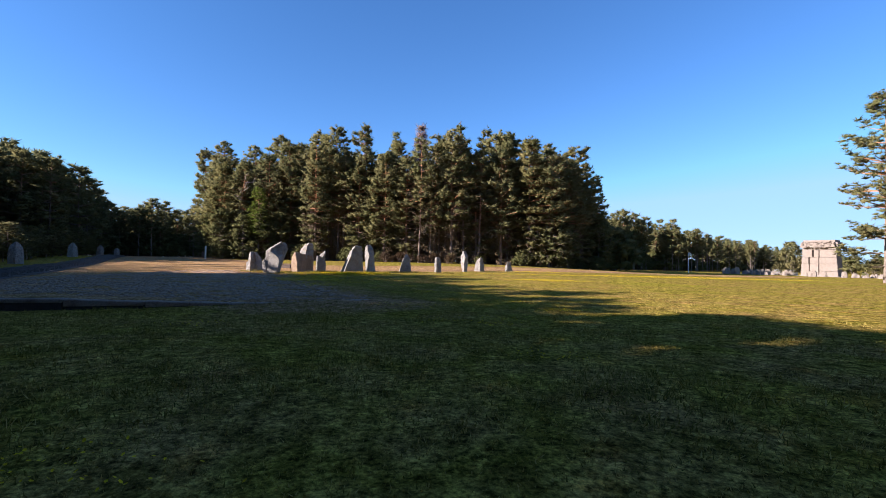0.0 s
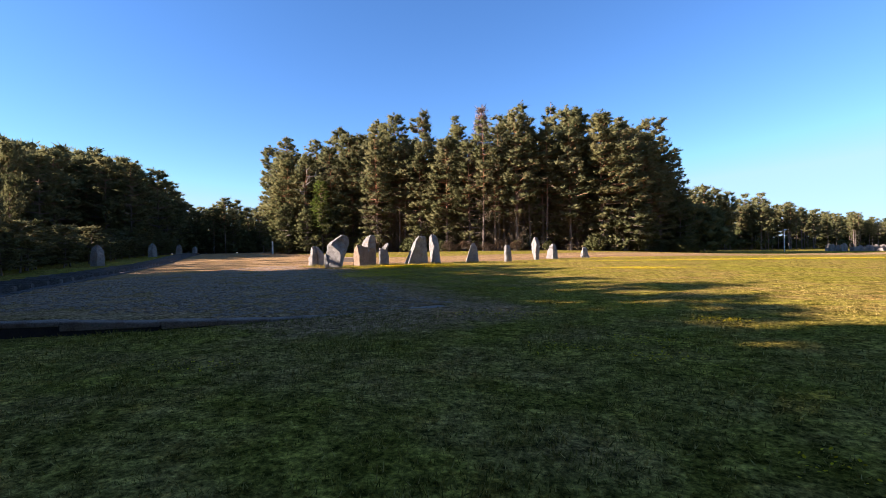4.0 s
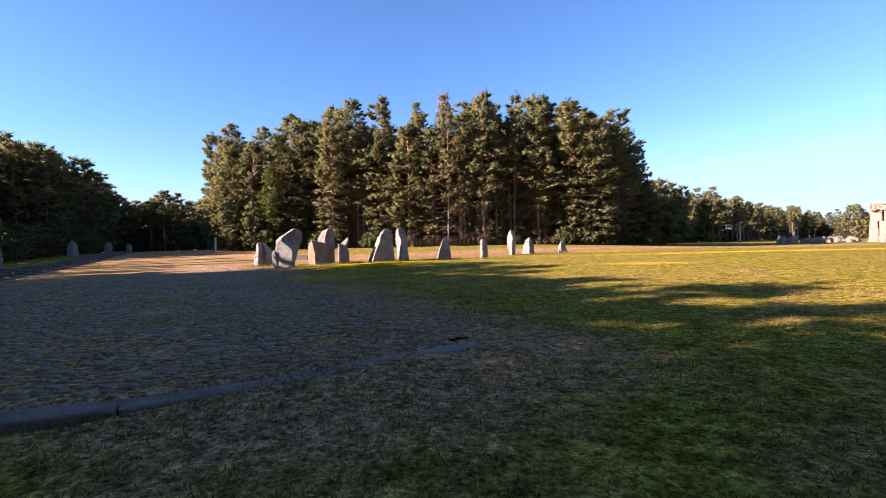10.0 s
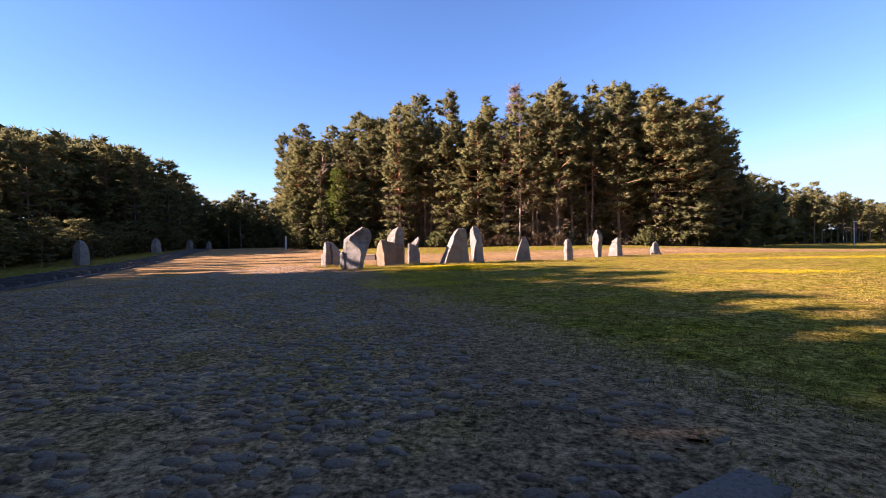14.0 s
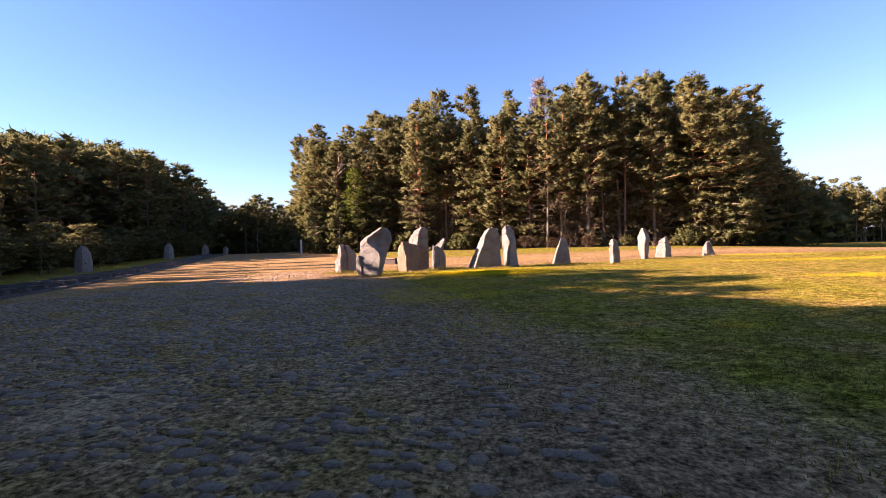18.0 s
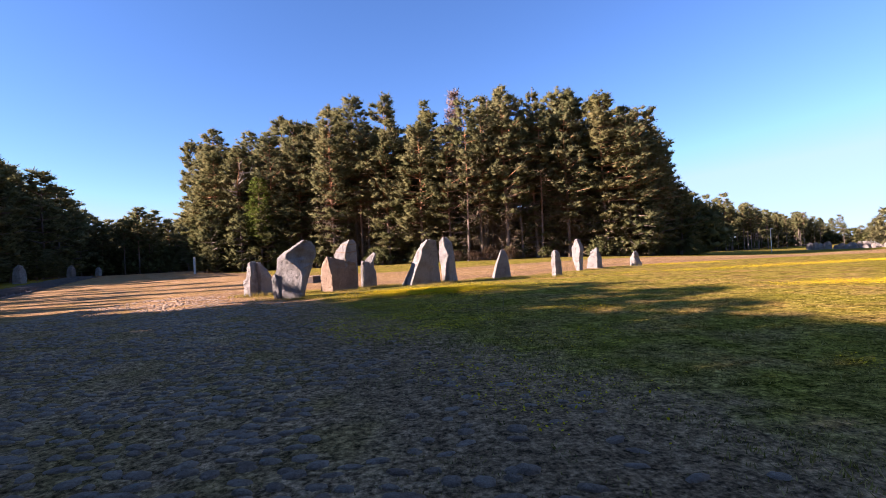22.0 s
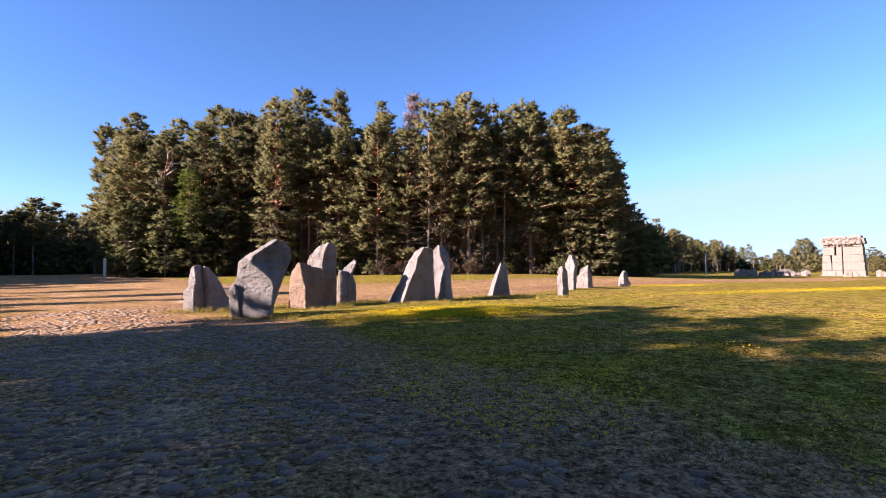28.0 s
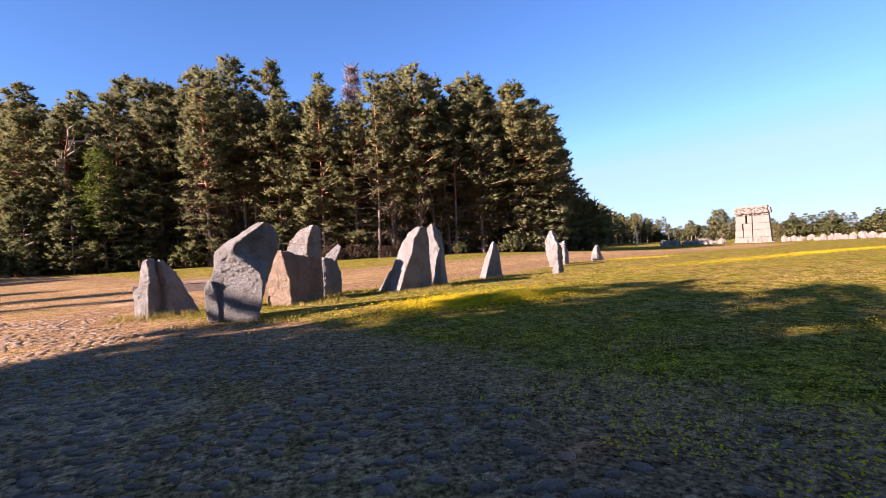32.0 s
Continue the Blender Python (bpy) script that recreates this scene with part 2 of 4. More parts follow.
def smooth01(v):
    v = min(1.0, max(0.0, v))
    return v * v * (3 - 2 * v)


def box_bm(sx, sy, sz, bevel=0.02, base=True):
    bm = bmesh.new()
    bmesh.ops.create_cube(bm, size=1, matrix=Matrix.Translation((0, 0, sz / 2 if base else 0)) @ Matrix.Diagonal((sx, sy, sz, 1)))
    if bevel:
        bmesh.ops.bevel(bm, geom=bm.edges[:], offset=bevel, segments=2, affect="EDGES")
    return bm


# ---- the lie of the land ----
EDGE = [(-12.6, 9.7), (-8.3, 10.7), (-6.8, 11.2), (-5.2, 12.1), (-4.0, 13.0), (-2.0, 14.6)]
RIGHT = [(-2.0, 14.6), (-4.4, 18.9), (-6.2, 22.6), (-9.2, 28.0), (-11.3, 31.6), (-13.6, 36.4), (-17.6, 39.6), (-19.0, 43.5), (-17.5, 46.5)]
ALONG = Vector((-0.543, 0.84))
ACROSS = Vector((0.84, 0.543))


REST = [(-10, 48.2), (-3, 50.5), (5, 57), (30, 68), (70, 88), (69, 96), (28, 77), (5, 66), (-10, 59), (-24, 62), (-37, 80), (-60, 120), (-82, 160), (-106, 155)]
ROAD_POLY = EDGE + RIGHT[1:] + REST


def near_line(x, y, line):
    best = 1e9
    for (ax, ay), (bx, by) in zip(line, line[1:]):
        dx, dy = bx - ax, by - ay
        s = min(1, max(0, ((x - ax) * dx + (y - ay) * dy) / (dx * dx + dy * dy)))
        best = min(best, math.hypot(x - ax - s * dx, y - ay - s * dy))
    return best


def gz(x, y):
    """Height of the ground."""
    z = 0.27 + 1.0 * smooth01((y - 40) / 50) * (1 - smooth01((x - 2) / 45))
    z -= 0.011 * max(0.0, min(x, 112.0) + 5)
    z += 0.09 * smooth01((y - 33) / 8)
    z += 0.004 * max(0.0, min(60.0, -x - 15))
    z -= 0.17 * smooth01((7 - y) / 9)
    z -= 0.1 * math.exp(-((x + 6.5) ** 2 + (y - 23.5) ** 2) / 70)
    return z


def lump(x, y):
    near = 1 / (1 + max(0, math.hypot(x + 5, y - 15) - 15) / 20)
    return near * 0.035 * noise.noise((x * 0.55, y * 0.55, 3.1)) + near * 0.02 * noise.noise((x * 1.7, y * 1.7, 8.0))


def bank(x, y):
    """Turf heaped against the concrete edge."""
    if abs(x + 7) > 9 or not 6 < y < 17 or inside(x, y, ROAD_POLY):
        return 0.0
    return (0.05 + 0.07 * smooth01((x + 7) / 4)) * math.exp(-(near_line(x, y, EDGE) / 0.9) ** 2)


def rim_depth(x, y):
    """How far inside the road's outline a place lies; below nought outside. The edge wall does not count."""
    d = min(near_line(x, y, RIGHT + REST), near_line(x, y, EDGE[-2:]))
    return d if inside(x, y, ROAD_POLY) else -d


def lift(x, y):
    """How far the road's end stands above the meadow."""
    return 0.1 + 0.21 * smooth01((near_line(x, y, RIGHT) - 2.6) / 6)


def road_z(x, y):
    r = near_line(x, y, RIGHT + REST[:1]) * (1 if inside(x, y, ROAD_POLY) else -1)
    return gz(x, y) + 0.02 * smooth01((rim_depth(x, y) + 0.9) / 1.8) + lift(x, y) * math.exp(-near_line(x, y, EDGE) / 9) * smooth01((r + 0.9) / 1.5) + 0.6 * lump(x, y) + 0.02 * noise.noise((x * 1.3, y * 1.3, 0))


def edge_top(x, y):
    """Level top of the concrete edge."""
    return gz(x, y) + lift(x, y)


def inside(x, y, poly):
    odd = False
    for (ax, ay), (bx, by) in zip(poly, poly[1:] + poly[:1]):
        if (ay > y) != (by > y) and x < (bx - ax) * (y - ay) / (by - ay) + ax:
            odd = not odd
    return odd


def spaced(stops):
    """Coordinates from (from, to, step) runs."""
    out = []
    for a, b, s in stops:
        n = max(1, round((b - a) / s))
        out += [a + (b - a) * i / n for i in range(n)]
    return out + [stops[-1][1]]


def build_ground():
    xs = spaced([(-2500, -300, 440), (-300, -60, 12), (-60, -16, 2.5), (-16, 10, 0.35), (10, 60, 3), (60, 300, 12), (300, 2500, 440)])
    ys = spaced([(-2500, -200, 460), (-200, -10, 12), (-10, 42, 0.35), (42, 70, 1.5), (70, 130, 4), (130, 400, 15), (400, 2500, 420)])
    verts = [(x, y, gz(x, y) + lump(x, y) + bank(x, y) - (0.25 if inside(x, y, ROAD_POLY) and near_line(x, y, ROAD_POLY + ROAD_POLY[:1]) > 1.1 else 0)) for y in ys for x in xs]
    w = len(xs)
    faces = [(j * w + i, j * w + i + 1, (j + 1) * w + i + 1, (j + 1) * w + i) for j in range(len(ys) - 1) for i in range(w - 1)]
    ground = link("ground", verts, faces, MEADOW, smooth=True)
    tagged(ground, "short green and dry meadow grass of a wide clearing", "ground", kind="structure")
    return ground


def build_road():
    xs = spaced([(-110, -40, 3), (-40, -14, 0.8), (-14, 0, 0.3), (0, 72, 2)])
    ys = spaced([(9, 40, 0.3), (40, 70, 0.9), (70, 160, 3)])
    verts, index = [], {}
    faces = []

    def corner(i, j):
        if (i, j) not in index:
            x, y = xs[i], ys[j]
            x += 0.12 * noise.noise((x * 2, y * 2, 1))
            y += 0.12 * noise.noise((x * 2, y * 2, 5))
            index[i, j] = len(verts)
            verts.append((x, y, road_z(x, y)))
        return index[i, j]

    for j in range(len(ys) - 1):
        for i in range(len(xs) - 1):
            cx, cy = (xs[i] + xs[i + 1]) / 2, (ys[j] + ys[j + 1]) / 2
            if near_line(cx, cy, EDGE) > 0.75 and (inside(cx, cy, ROAD_POLY) or (cy > 15.2 and rim_depth(cx, cy) > -0.9)):
                faces.append((corner(i, j), corner(i + 1, j), corner(i + 1, j + 1), corner(i, j + 1)))
    # a strip that runs along the concrete edge
    walk_along = []
    for (ax, ay), (bx, by) in zip(EDGE, EDGE[1:]):
        n = max(1, round(math.hypot(bx - ax, by - ay) / 0.25))
        walk_along += [(ax + (bx - ax) * k / n, ay + (by - ay) * k / n) for k in range(n)]
    first = len(verts)
    offsets = (0.0, 0.25, 0.5, 0.75, 1.0, 1.3)
    for x, y in walk_along:
        for o in offsets:
            px, py = x - 0.45 * o, y + 0.89 * o
            verts.append((px, py, edge_top(px, py) - 0.05 if o == 0 else road_z(px, py) + 0.003))
    w = len(offsets)
    for k in range(len(walk_along) - 1):
        for o in range(w - 1):
            a = first + k * w + o
            faces.append((a, a + w, a + w + 1, a + 1))
    road = link("road", verts, faces, ROAD, smooth=True)
    tagged(road, "worn cobbled road with moss and dry grass in its joints", "road", kind="structure")
    return road


def wear(ob, inner, outer):
    """Marks how trodden and dry the ground is beside the road's rim."""
    me = ob.data
    at = me.attributes.new("worn", "FLOAT", "POINT")
    vals = []
    for v in me.vertices:
        x, y = v.co.x, v.co.y
        if abs(x + 8) > 40 or not 5 < y < 75:
            vals.append(0.0)
            continue
        d = rim_depth(x, y)
        vals.append(math.exp(-(d / (inner if d > 0 else outer)) ** 2))
    at.data.foreach_set("value", vals)


wear(build_ground(), 2.0, 2.4)
road = build_road()
wear(road, 1.5, 3.0)


def beam(a, b, left, right, low, high):
    """A stone between two places on the plan, left and right of the line, from low to two heights."""
    along = (b - a).normalized()
    side = Vector((-along.y, along.x))
    bm = bmesh.new()
    bv = [bm.verts.new((*p, z)) for zs in ((low, low), high) for p, z in ((a + side * left, zs[0]), (b + side * left, zs[1]), (b + side * right, zs[1]), (a + side * right, zs[0]))]
    for f in ((0, 1, 5, 4), (1, 2, 6, 5), (2, 3, 7, 6), (3, 0, 4, 7), (4, 5, 6, 7), (3, 2, 1, 0)):
        bm.faces.new([bv[i] for i in f])
    bmesh.ops.recalc_face_normals(bm, faces=bm.faces)
    bmesh.ops.bevel(bm, geom=bm.edges[:], offset=0.018, segments=1, affect="EDGES")
    return bm


def build_edge():
    """The low concrete edge of the raised road: dark upright slabs under a flat gravelly coping."""
    wall = new("platform_edge")
    tagged(wall, "low dark weathered concrete edge of the raised cobbled road", "retaining edge", kind="structure")
    r = random.Random(3)
    for (ax, ay), (bx, by) in zip(EDGE, EDGE[1:]):
        n = max(1, round(math.hypot(bx - ax, by - ay) / 1.1))
        for k in range(n):
            p = Vector((ax + (bx - ax) * k / n, ay + (by - ay) * k / n))
            q = Vector((ax + (bx - ax) * (k + 1) / n, ay + (by - ay) * (k + 1) / n))
            q -= (q - p).normalized() * 0.006
            zt = [edge_top(*v) + r.uniform(-0.012, 0.008) for v in (p, q)]
            zb = min(gz(*p), gz(*q)) - 0.15
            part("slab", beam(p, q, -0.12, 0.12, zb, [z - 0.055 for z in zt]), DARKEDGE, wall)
            part("coping", beam(p, q, -0.13, 0.22, min(zt) - 0.1, zt), COPING, wall, "worn gravelly grey coping slab")


build_edge()


# ---- trees ----
def tube(path, radii, sides):
    verts, faces = [], []
    for k, (p, r) in enumerate(zip(path, radii)):
        a, b = path[max(0, k - 1)], path[min(len(path) - 1, k + 1)]
        d = (b - a).normalized()
        u = d.cross(Vector((0.3, 0.9, 0.1))).normalized()
        v = d.cross(u)
        for s in range(sides):
            w = 2 * math.pi * s / sides
            verts.append(p + (u * math.cos(w) + v * math.sin(w)) * r)
    for k in range(len(path) - 1):
        for s in range(sides):
            t = (s + 1) % sides
            faces.append((k * sides + s, k * sides + t, (k + 1) * sides + t, (k + 1) * sides + s))
    return verts, faces


def join(lists):
    verts, faces = [], []
    for v, f in lists:
        n = len(verts)
        verts += v
        faces += [tuple(i + n for i in g) for g in f]
    return verts, faces


def tuft(rng, at, size, blades, up=0.35, width=0.36, flat=0.45):
    """A flat pad of pointed needle sprays."""
    verts, faces = [], []
    reach = size
    for _ in range(blades):
        d = Vector((rng.gauss(0, 1), rng.gauss(0, 1), rng.gauss(up, 0.8))).normalized()
        w = d.cross(Vector((rng.gauss(0, 1), rng.gauss(0, 1), rng.gauss(0, 1)))).normalized() * reach * width * 0.5
        root = at + Vector((rng.gauss(0, 1), rng.gauss(0, 1), rng.gauss(0, flat))) * size * 0.6
        n = len(verts)
        verts += [root - w, root + w, root + d * reach * rng.uniform(0.7, 1.3)]
        faces.append((n, n + 1, n + 2))
    return verts, faces


OCTA = np.array(((1, 0, 0), (0, 1, 0), (-1, 0, 0), (0, -1, 0), (0, 0, 1), (0, 0, -1)), float)
OCTA_FACES = np.array(((0, 1, 4), (1, 2, 4), (2, 3, 4), (3, 0, 4), (1, 0, 5), (2, 1, 5), (3, 2, 5), (0, 3, 5)))


def foliage(seed, puffs, blades, flat=0.62, width=0.17, needle=1.0, core=0.55):
    """Needle bunches: for each (place, size, way out of the crown) a small dense heart and many pointed sprays round it. Gives corners, triangles and the way that each corner faces."""
    r = np.random.default_rng(seed)
    at = np.array([p for p, _, _ in puffs])
    size = np.array([q for _, q, _ in puffs])[:, None]
    away = np.array([o for _, _, o in puffs])
    n = len(at)
    verts, normals, faces, count = [], [], [], 0
    if core:
        heart = OCTA[None] * (core * size[:, :, None]) * (1 + 0.3 * r.uniform(-1, 1, (n, 6, 1))) * (1, 1, flat)
        verts.append((at[:, None] + heart).reshape(-1, 3))
        normals.append((OCTA[None] * 0.9 + away[:, None] * 0.6 + (0, 0, 0.15)).reshape(-1, 3))
        faces.append((OCTA_FACES[None] + 6 * np.arange(n)[:, None, None]).reshape(-1, 3))
        count = 6 * n
    d = r.normal(0, 1, (n, blades, 3))
    d /= np.linalg.norm(d, axis=2, keepdims=True)
    d[..., 2] = np.abs(d[..., 2] + 0.15) * np.where(r.random((n, blades)) < 0.3, -1, 1)
    squash = np.array((1, 1, flat))
    root = at[:, None] + d * squash * size[:, None] * r.uniform(0.2, 0.75, (n, blades, 1))
    tip = at[:, None] + (d * squash * needle + r.normal(0, 0.22, (n, blades, 3)) + (0, 0, 0.12)) * size[:, None] * r.uniform(0.7, 1.15, (n, blades, 1))
    side = np.cross(d, r.normal(0, 1, (n, blades, 3)))
    side *= width * size[:, None] * r.uniform(0.6, 1.2, (n, blades, 1)) / (np.linalg.norm(side, axis=2, keepdims=True) + 1e-6) * 0.5
    tri = np.stack((root - side, root + side, tip), axis=2)
    verts.append(tri.reshape(-1, 3))
    face_way = d * 0.55 + away[:, None] * 0.5 + r.normal(0, 0.42, (n, blades, 3)) + (0, 0, 0.15)
    normals.append(np.repeat(face_way[:, :, None], 3, axis=2).reshape(-1, 3))
    faces.append((np.arange(n * blades * 3).reshape(-1, 3) + count))
    out = np.concatenate(normals)
    out /= np.linalg.norm(out, axis=1, keepdims=True) + 1e-6
    return np.concatenate(verts), np.concatenate(faces), out


def leafy(name, verts, faces, normals, material, parent=None):
    """A mesh of triangles whose shading follows the given ways."""
    me = bpy.data.meshes.new(name)
    me.vertices.add(len(verts))
    me.vertices.foreach_set("co", np.ascontiguousarray(verts, dtype=np.float32).ravel())
    me.loops.add(len(faces) * 3)
    me.loops.foreach_set("vertex_index", np.ascontiguousarray(faces, dtype=np.int32).ravel())
    me.polygons.add(len(faces))
    me.polygons.foreach_set("loop_start", np.arange(len(faces), dtype=np.int32) * 3)
    me.update(calc_edges=True)
    me.shade_smooth()
    if normals is not None:
        me.normals_split_custom_set_from_vertices(normals.tolist())
    if material:
        me.materials.append(material)
    ob = new(name, me)
    if parent:
        ob.parent = parent
    return ob


def pine(seed, height, bare, spread, needles=NEEDLES, levels=20, arms=5, tufts=4, blades=18, shape=1.0, size=0.6, name="pine_tree", trunk_r=None, twigs=0, lean=0.3, width=0.17, core=0.55, droop=0.0, low=0.55, flat=0.62):
    """A pine: tapered trunk, limbs in uneven whorls that rise towards the top, and needle bunches on the limbs and their side shoots."""
    rng = random.Random(seed)
    root = new(name)
    r0 = trunk_r or height * 0.0105
    bend = Vector((rng.uniform(-lean, lean), rng.uniform(-lean, lean), 0))
    steps = 8
    spine = [Vector((0, 0, height * k / steps)) + bend * math.sin(2.5 * k / steps) for k in range(steps + 1)]
    spine[0].z = -0.4
    tr = [r0 * (1.25 if k == 0 else 1 - 0.93 * k / steps) for k in range(steps + 1)]
    limbs = [tube(spine, tr, 7)]

    def on_spine(z):
        f = min(steps - 0.001, max(0, z / height * steps))
        k = int(f)
        return spine[k].lerp(spine[k + 1], f - k)

    puffs = []
    heavy = rng.uniform(0, 6.28)
    base = height * bare
    lobes = [(rng.uniform(0, 6.28), rng.uniform(0.1, 0.9), rng.uniform(-0.35, 0.4)) for _ in range(7)]

    def put(at, q, out):
        puffs.append((tuple(at), q, tuple(out)))

    for lv in range(levels):
        f = (lv + rng.uniform(0, 0.9)) / levels
        z = base + (height * 0.97 - base) * f
        body = (1 - f) ** (0.62 * shape) * (low + (1 - low) * min(1, f * 3.2))
        turn = rng.uniform(0, 6.28)
        for k in range(arms):
            a = turn + 6.283 * k / arms + rng.uniform(-0.5, 0.5)
            if rng.random() < 0.12:
                continue
            bulge = 1 + 0.2 * math.cos(a - heavy) + sum(w * math.exp(-((f - g) / 0.16) ** 2) * max(0, math.cos(a - b)) for b, g, w in lobes)
            ln = spread * body * bulge * rng.uniform(0.62, 1.08) + 0.35
            rise = ln * (rng.uniform(-0.12, 0.2) + 0.55 * f - droop * (1 - f))
            p0 = on_spine(z)
            way = Vector((math.cos(a), math.sin(a), 0))
            across = Vector((-way.y, way.x, 0))
            mid = p0 + way * ln * 0.55 + Vector((0, 0, rise * 0.35))
            tip = p0 + (way + across * 0.12).normalized() * ln + Vector((0, 0, rise))
            if ln > 0.9:
                lr = 0.011 * ln + 0.012
                limbs.append(tube([p0, mid, tip], [lr * 1.5, lr, lr * 0.3], 3))
            count = max(2, round(tufts * (0.35 + ln / spread)))
            for c in range(count):
                s = 0.4 + 0.62 * (c + rng.uniform(0.1, 0.9)) / count
                on = p0.lerp(mid, s * 2) if s < 0.5 else mid.lerp(tip, s * 2 - 1)
                swing = rng.uniform(-0.42, 0.42) * ln * (1.25 - s) + rng.gauss(0, 0.15)
                at = on + across * swing + Vector((0, 0, rng.gauss(0.1, 0.22)))
                out = (way * (0.35 + s * 0.6) + across * swing / (ln + 0.5) * 0.8 + Vector((0, 0, 0.25 + 0.5 * f))).normalized()
                put(at, size * rng.uniform(0.65, 1.3), out)
    for k in range(5):
        z = height * (0.955 + 0.012 * k)
        put(on_spine(z) + Vector((rng.gauss(0, 0.22), rng.gauss(0, 0.22), 0)), size * (0.85 - 0.1 * k), (0, 0, 1))
    for k in range(rng.randint(5, 11) if bare > 0.2 else 0):
        z = base * rng.uniform(0.35, 1.0)
        a = rng.uniform(0, 6.28)
        ln = rng.uniform(0.6, 2.0)
        p0 = on_spine(z)
        limbs.append(tube([p0, p0 + Vector((math.cos(a) * ln, math.sin(a) * ln, rng.uniform(-0.3, 0.3)))], [0.035, 0.01], 3))
    if twigs:
        dead = []
        for _ in range(twigs):
            z = max(base, height * 0.3) * rng.uniform(0.06, 1.3)
            a, r = rng.uniform(0, 6.28), rng.uniform(0.3, 2.8)
            dead.append(tuft(rng, on_spine(z) + Vector((math.cos(a) * r, math.sin(a) * r, 0)), 0.75, 8, 0.1, 0.09))
        tagged(link("dead_brushwood", *join(dead), TWIGS, root), kind="stuff")
    link("trunk", *join(limbs), BARK, root)
    leafy("crown", *foliage(seed, puffs, blades, flat, width, 1.0, core), needles, root)
    return root


def shrub(seed, height, spread, material, tufts=100, blades=8, size=0.35, name="shrub", stems=5, core=0.5, width=0.2):
    rng = random.Random(seed)
    root = new(name)
    limbs, puffs = [], []
    for k in range(stems):
        a = 6.28 * k / stems + rng.uniform(-0.4, 0.4)
        tip = Vector((math.cos(a) * spread * 0.5, math.sin(a) * spread * 0.5, height * rng.uniform(0.6, 0.95)))
        limbs.append(tube([Vector((0, 0, -0.2)), tip * 0.5 + Vector((0, 0, 0.1)), tip], [0.05, 0.03, 0.01], 4))
    for _ in range(tufts):
        f = rng.uniform(0.05, 1) ** 0.8
        a, r = rng.uniform(0, 6.28), spread * math.sqrt(rng.random()) * (1 - 0.75 * f ** 2)
        puffs.append(((math.cos(a) * r, math.sin(a) * r, f * height), size * rng.uniform(0.7, 1.3), Vector((math.cos(a) * r / spread, math.sin(a) * r / spread, f)).normalized()[:]))
    link("stems", *join(limbs), BARK, root)
    leafy("foliage", *foliage(seed, puffs, blades * 3, 0.8, width, 1.0, core), material, root)
    return root


def plant(proto, x, y, scale=1.0, turn=0.0, wide=1.0, lift=0.0):
    m = pose(x, y, gz(x, y) + lift, 0, 0, turn) @ Matrix.Diagonal((scale * wide, scale * wide, scale, 1))
    return copy_thing(proto, m)


def drop(proto):
    for o in (*proto.children_recursive, proto):
        bpy.data.objects.remove(o)


TALL = [pine(10 + i, 25, b, s, levels=lv, shape=sh, arms=5, tufts=7, blades=26, size=0.62, twigs=130) for i, (b, s, lv, sh) in enumerate(((0.34, 4.8, 18, 0.9), (0.42, 4.6, 16, 0.8), (0.26, 5.0, 20, 1.0), (0.36, 4.5, 17, 0.85), (0.44, 4.8, 16, 0.75)))]
POLE = [pine(20 + i, 23, b, 2.6, levels=10, shape=0.7, arms=4, tufts=5, blades=24, size=0.6, twigs=60, trunk_r=0.17, lean=0.5) for i, b in enumerate((0.56, 0.48, 0.62))]
EDGEP = [pine(30 + i, 25, b, s, levels=22, shape=sh, arms=6, tufts=7, blades=26, size=0.64, droop=0.2, twigs=80) for i, (b, s, sh) in enumerate(((0.1, 5.6, 0.9), (0.16, 5.2, 0.85), (0.05, 6.0, 0.95)))]
BROAD = [pine(40 + i, 25, b, s, levels=22, shape=0.68, arms=6, tufts=9, blades=26, size=0.68, droop=0.25, lean=0.6, twigs=80) for i, (b, s) in enumerate(((0.1, 7.0), (0.06, 8.0)))]
SPIRE = [pine(50 + i, 25, 0.3, 3.0, levels=22, shape=1.2, arms=5, tufts=5, blades=24, size=0.55) for i in range(2)]
LOWP = [pine(60 + i, 12, b, s, levels=11, shape=0.72, arms=5, tufts=6, blades=24, size=0.55) for i, (b, s) in enumerate(((0.12, 3.1), (0.2, 2.9), (0.08, 3.4), (0.25, 2.8)))]
LOWQ = [pine(65 + i, 12, b, s, levels=9, shape=0.7, arms=5, tufts=4, blades=18, size=0.72, width=0.2) for i, (b, s) in enumerate(((0.12, 3.3), (0.2, 3.0), (0.1, 3.6)))]
BUSHP = [pine(70 + i, 7, 0.02, 2.3, YOUNG, levels=12, shape=0.9, arms=6, tufts=5, blades=24, size=0.42) for i in range(2)]
FARP = [pine(80 + i, 16, b, s, levels=9, shape=0.75, arms=4, tufts=4, blades=14, size=0.78, width=0.22) for i, (b, s) in enumerate(((0.4, 2.7), (0.5, 2.4), (0.3, 3.0)))]
LARCH = pine(90, 25, 0.3, 2.2, DEADWOOD, levels=26, shape=1.2, arms=6, tufts=4, blades=26, size=0.75, width=0.13, core=0)
BIRCH = pine(91, 11, 0.35, 1.5, FRESH, levels=14, shape=0.6, arms=5, tufts=4, blades=16, size=0.45, name="birch_tree", core=0.3)
LAYERED = pine(77, 24, 0.08, 6.4, NEEDLES, levels=17, shape=0.9, arms=6, tufts=8, blades=26, size=0.66, flat=0.45)
DENSE = [shrub(92 + i, 2.2, 1.7, YOUNG) for i in range(2)]
BROWN = shrub(95, 1.3, 1.4, SCRUB, 90, 8, 0.3, core=0, width=0.12)
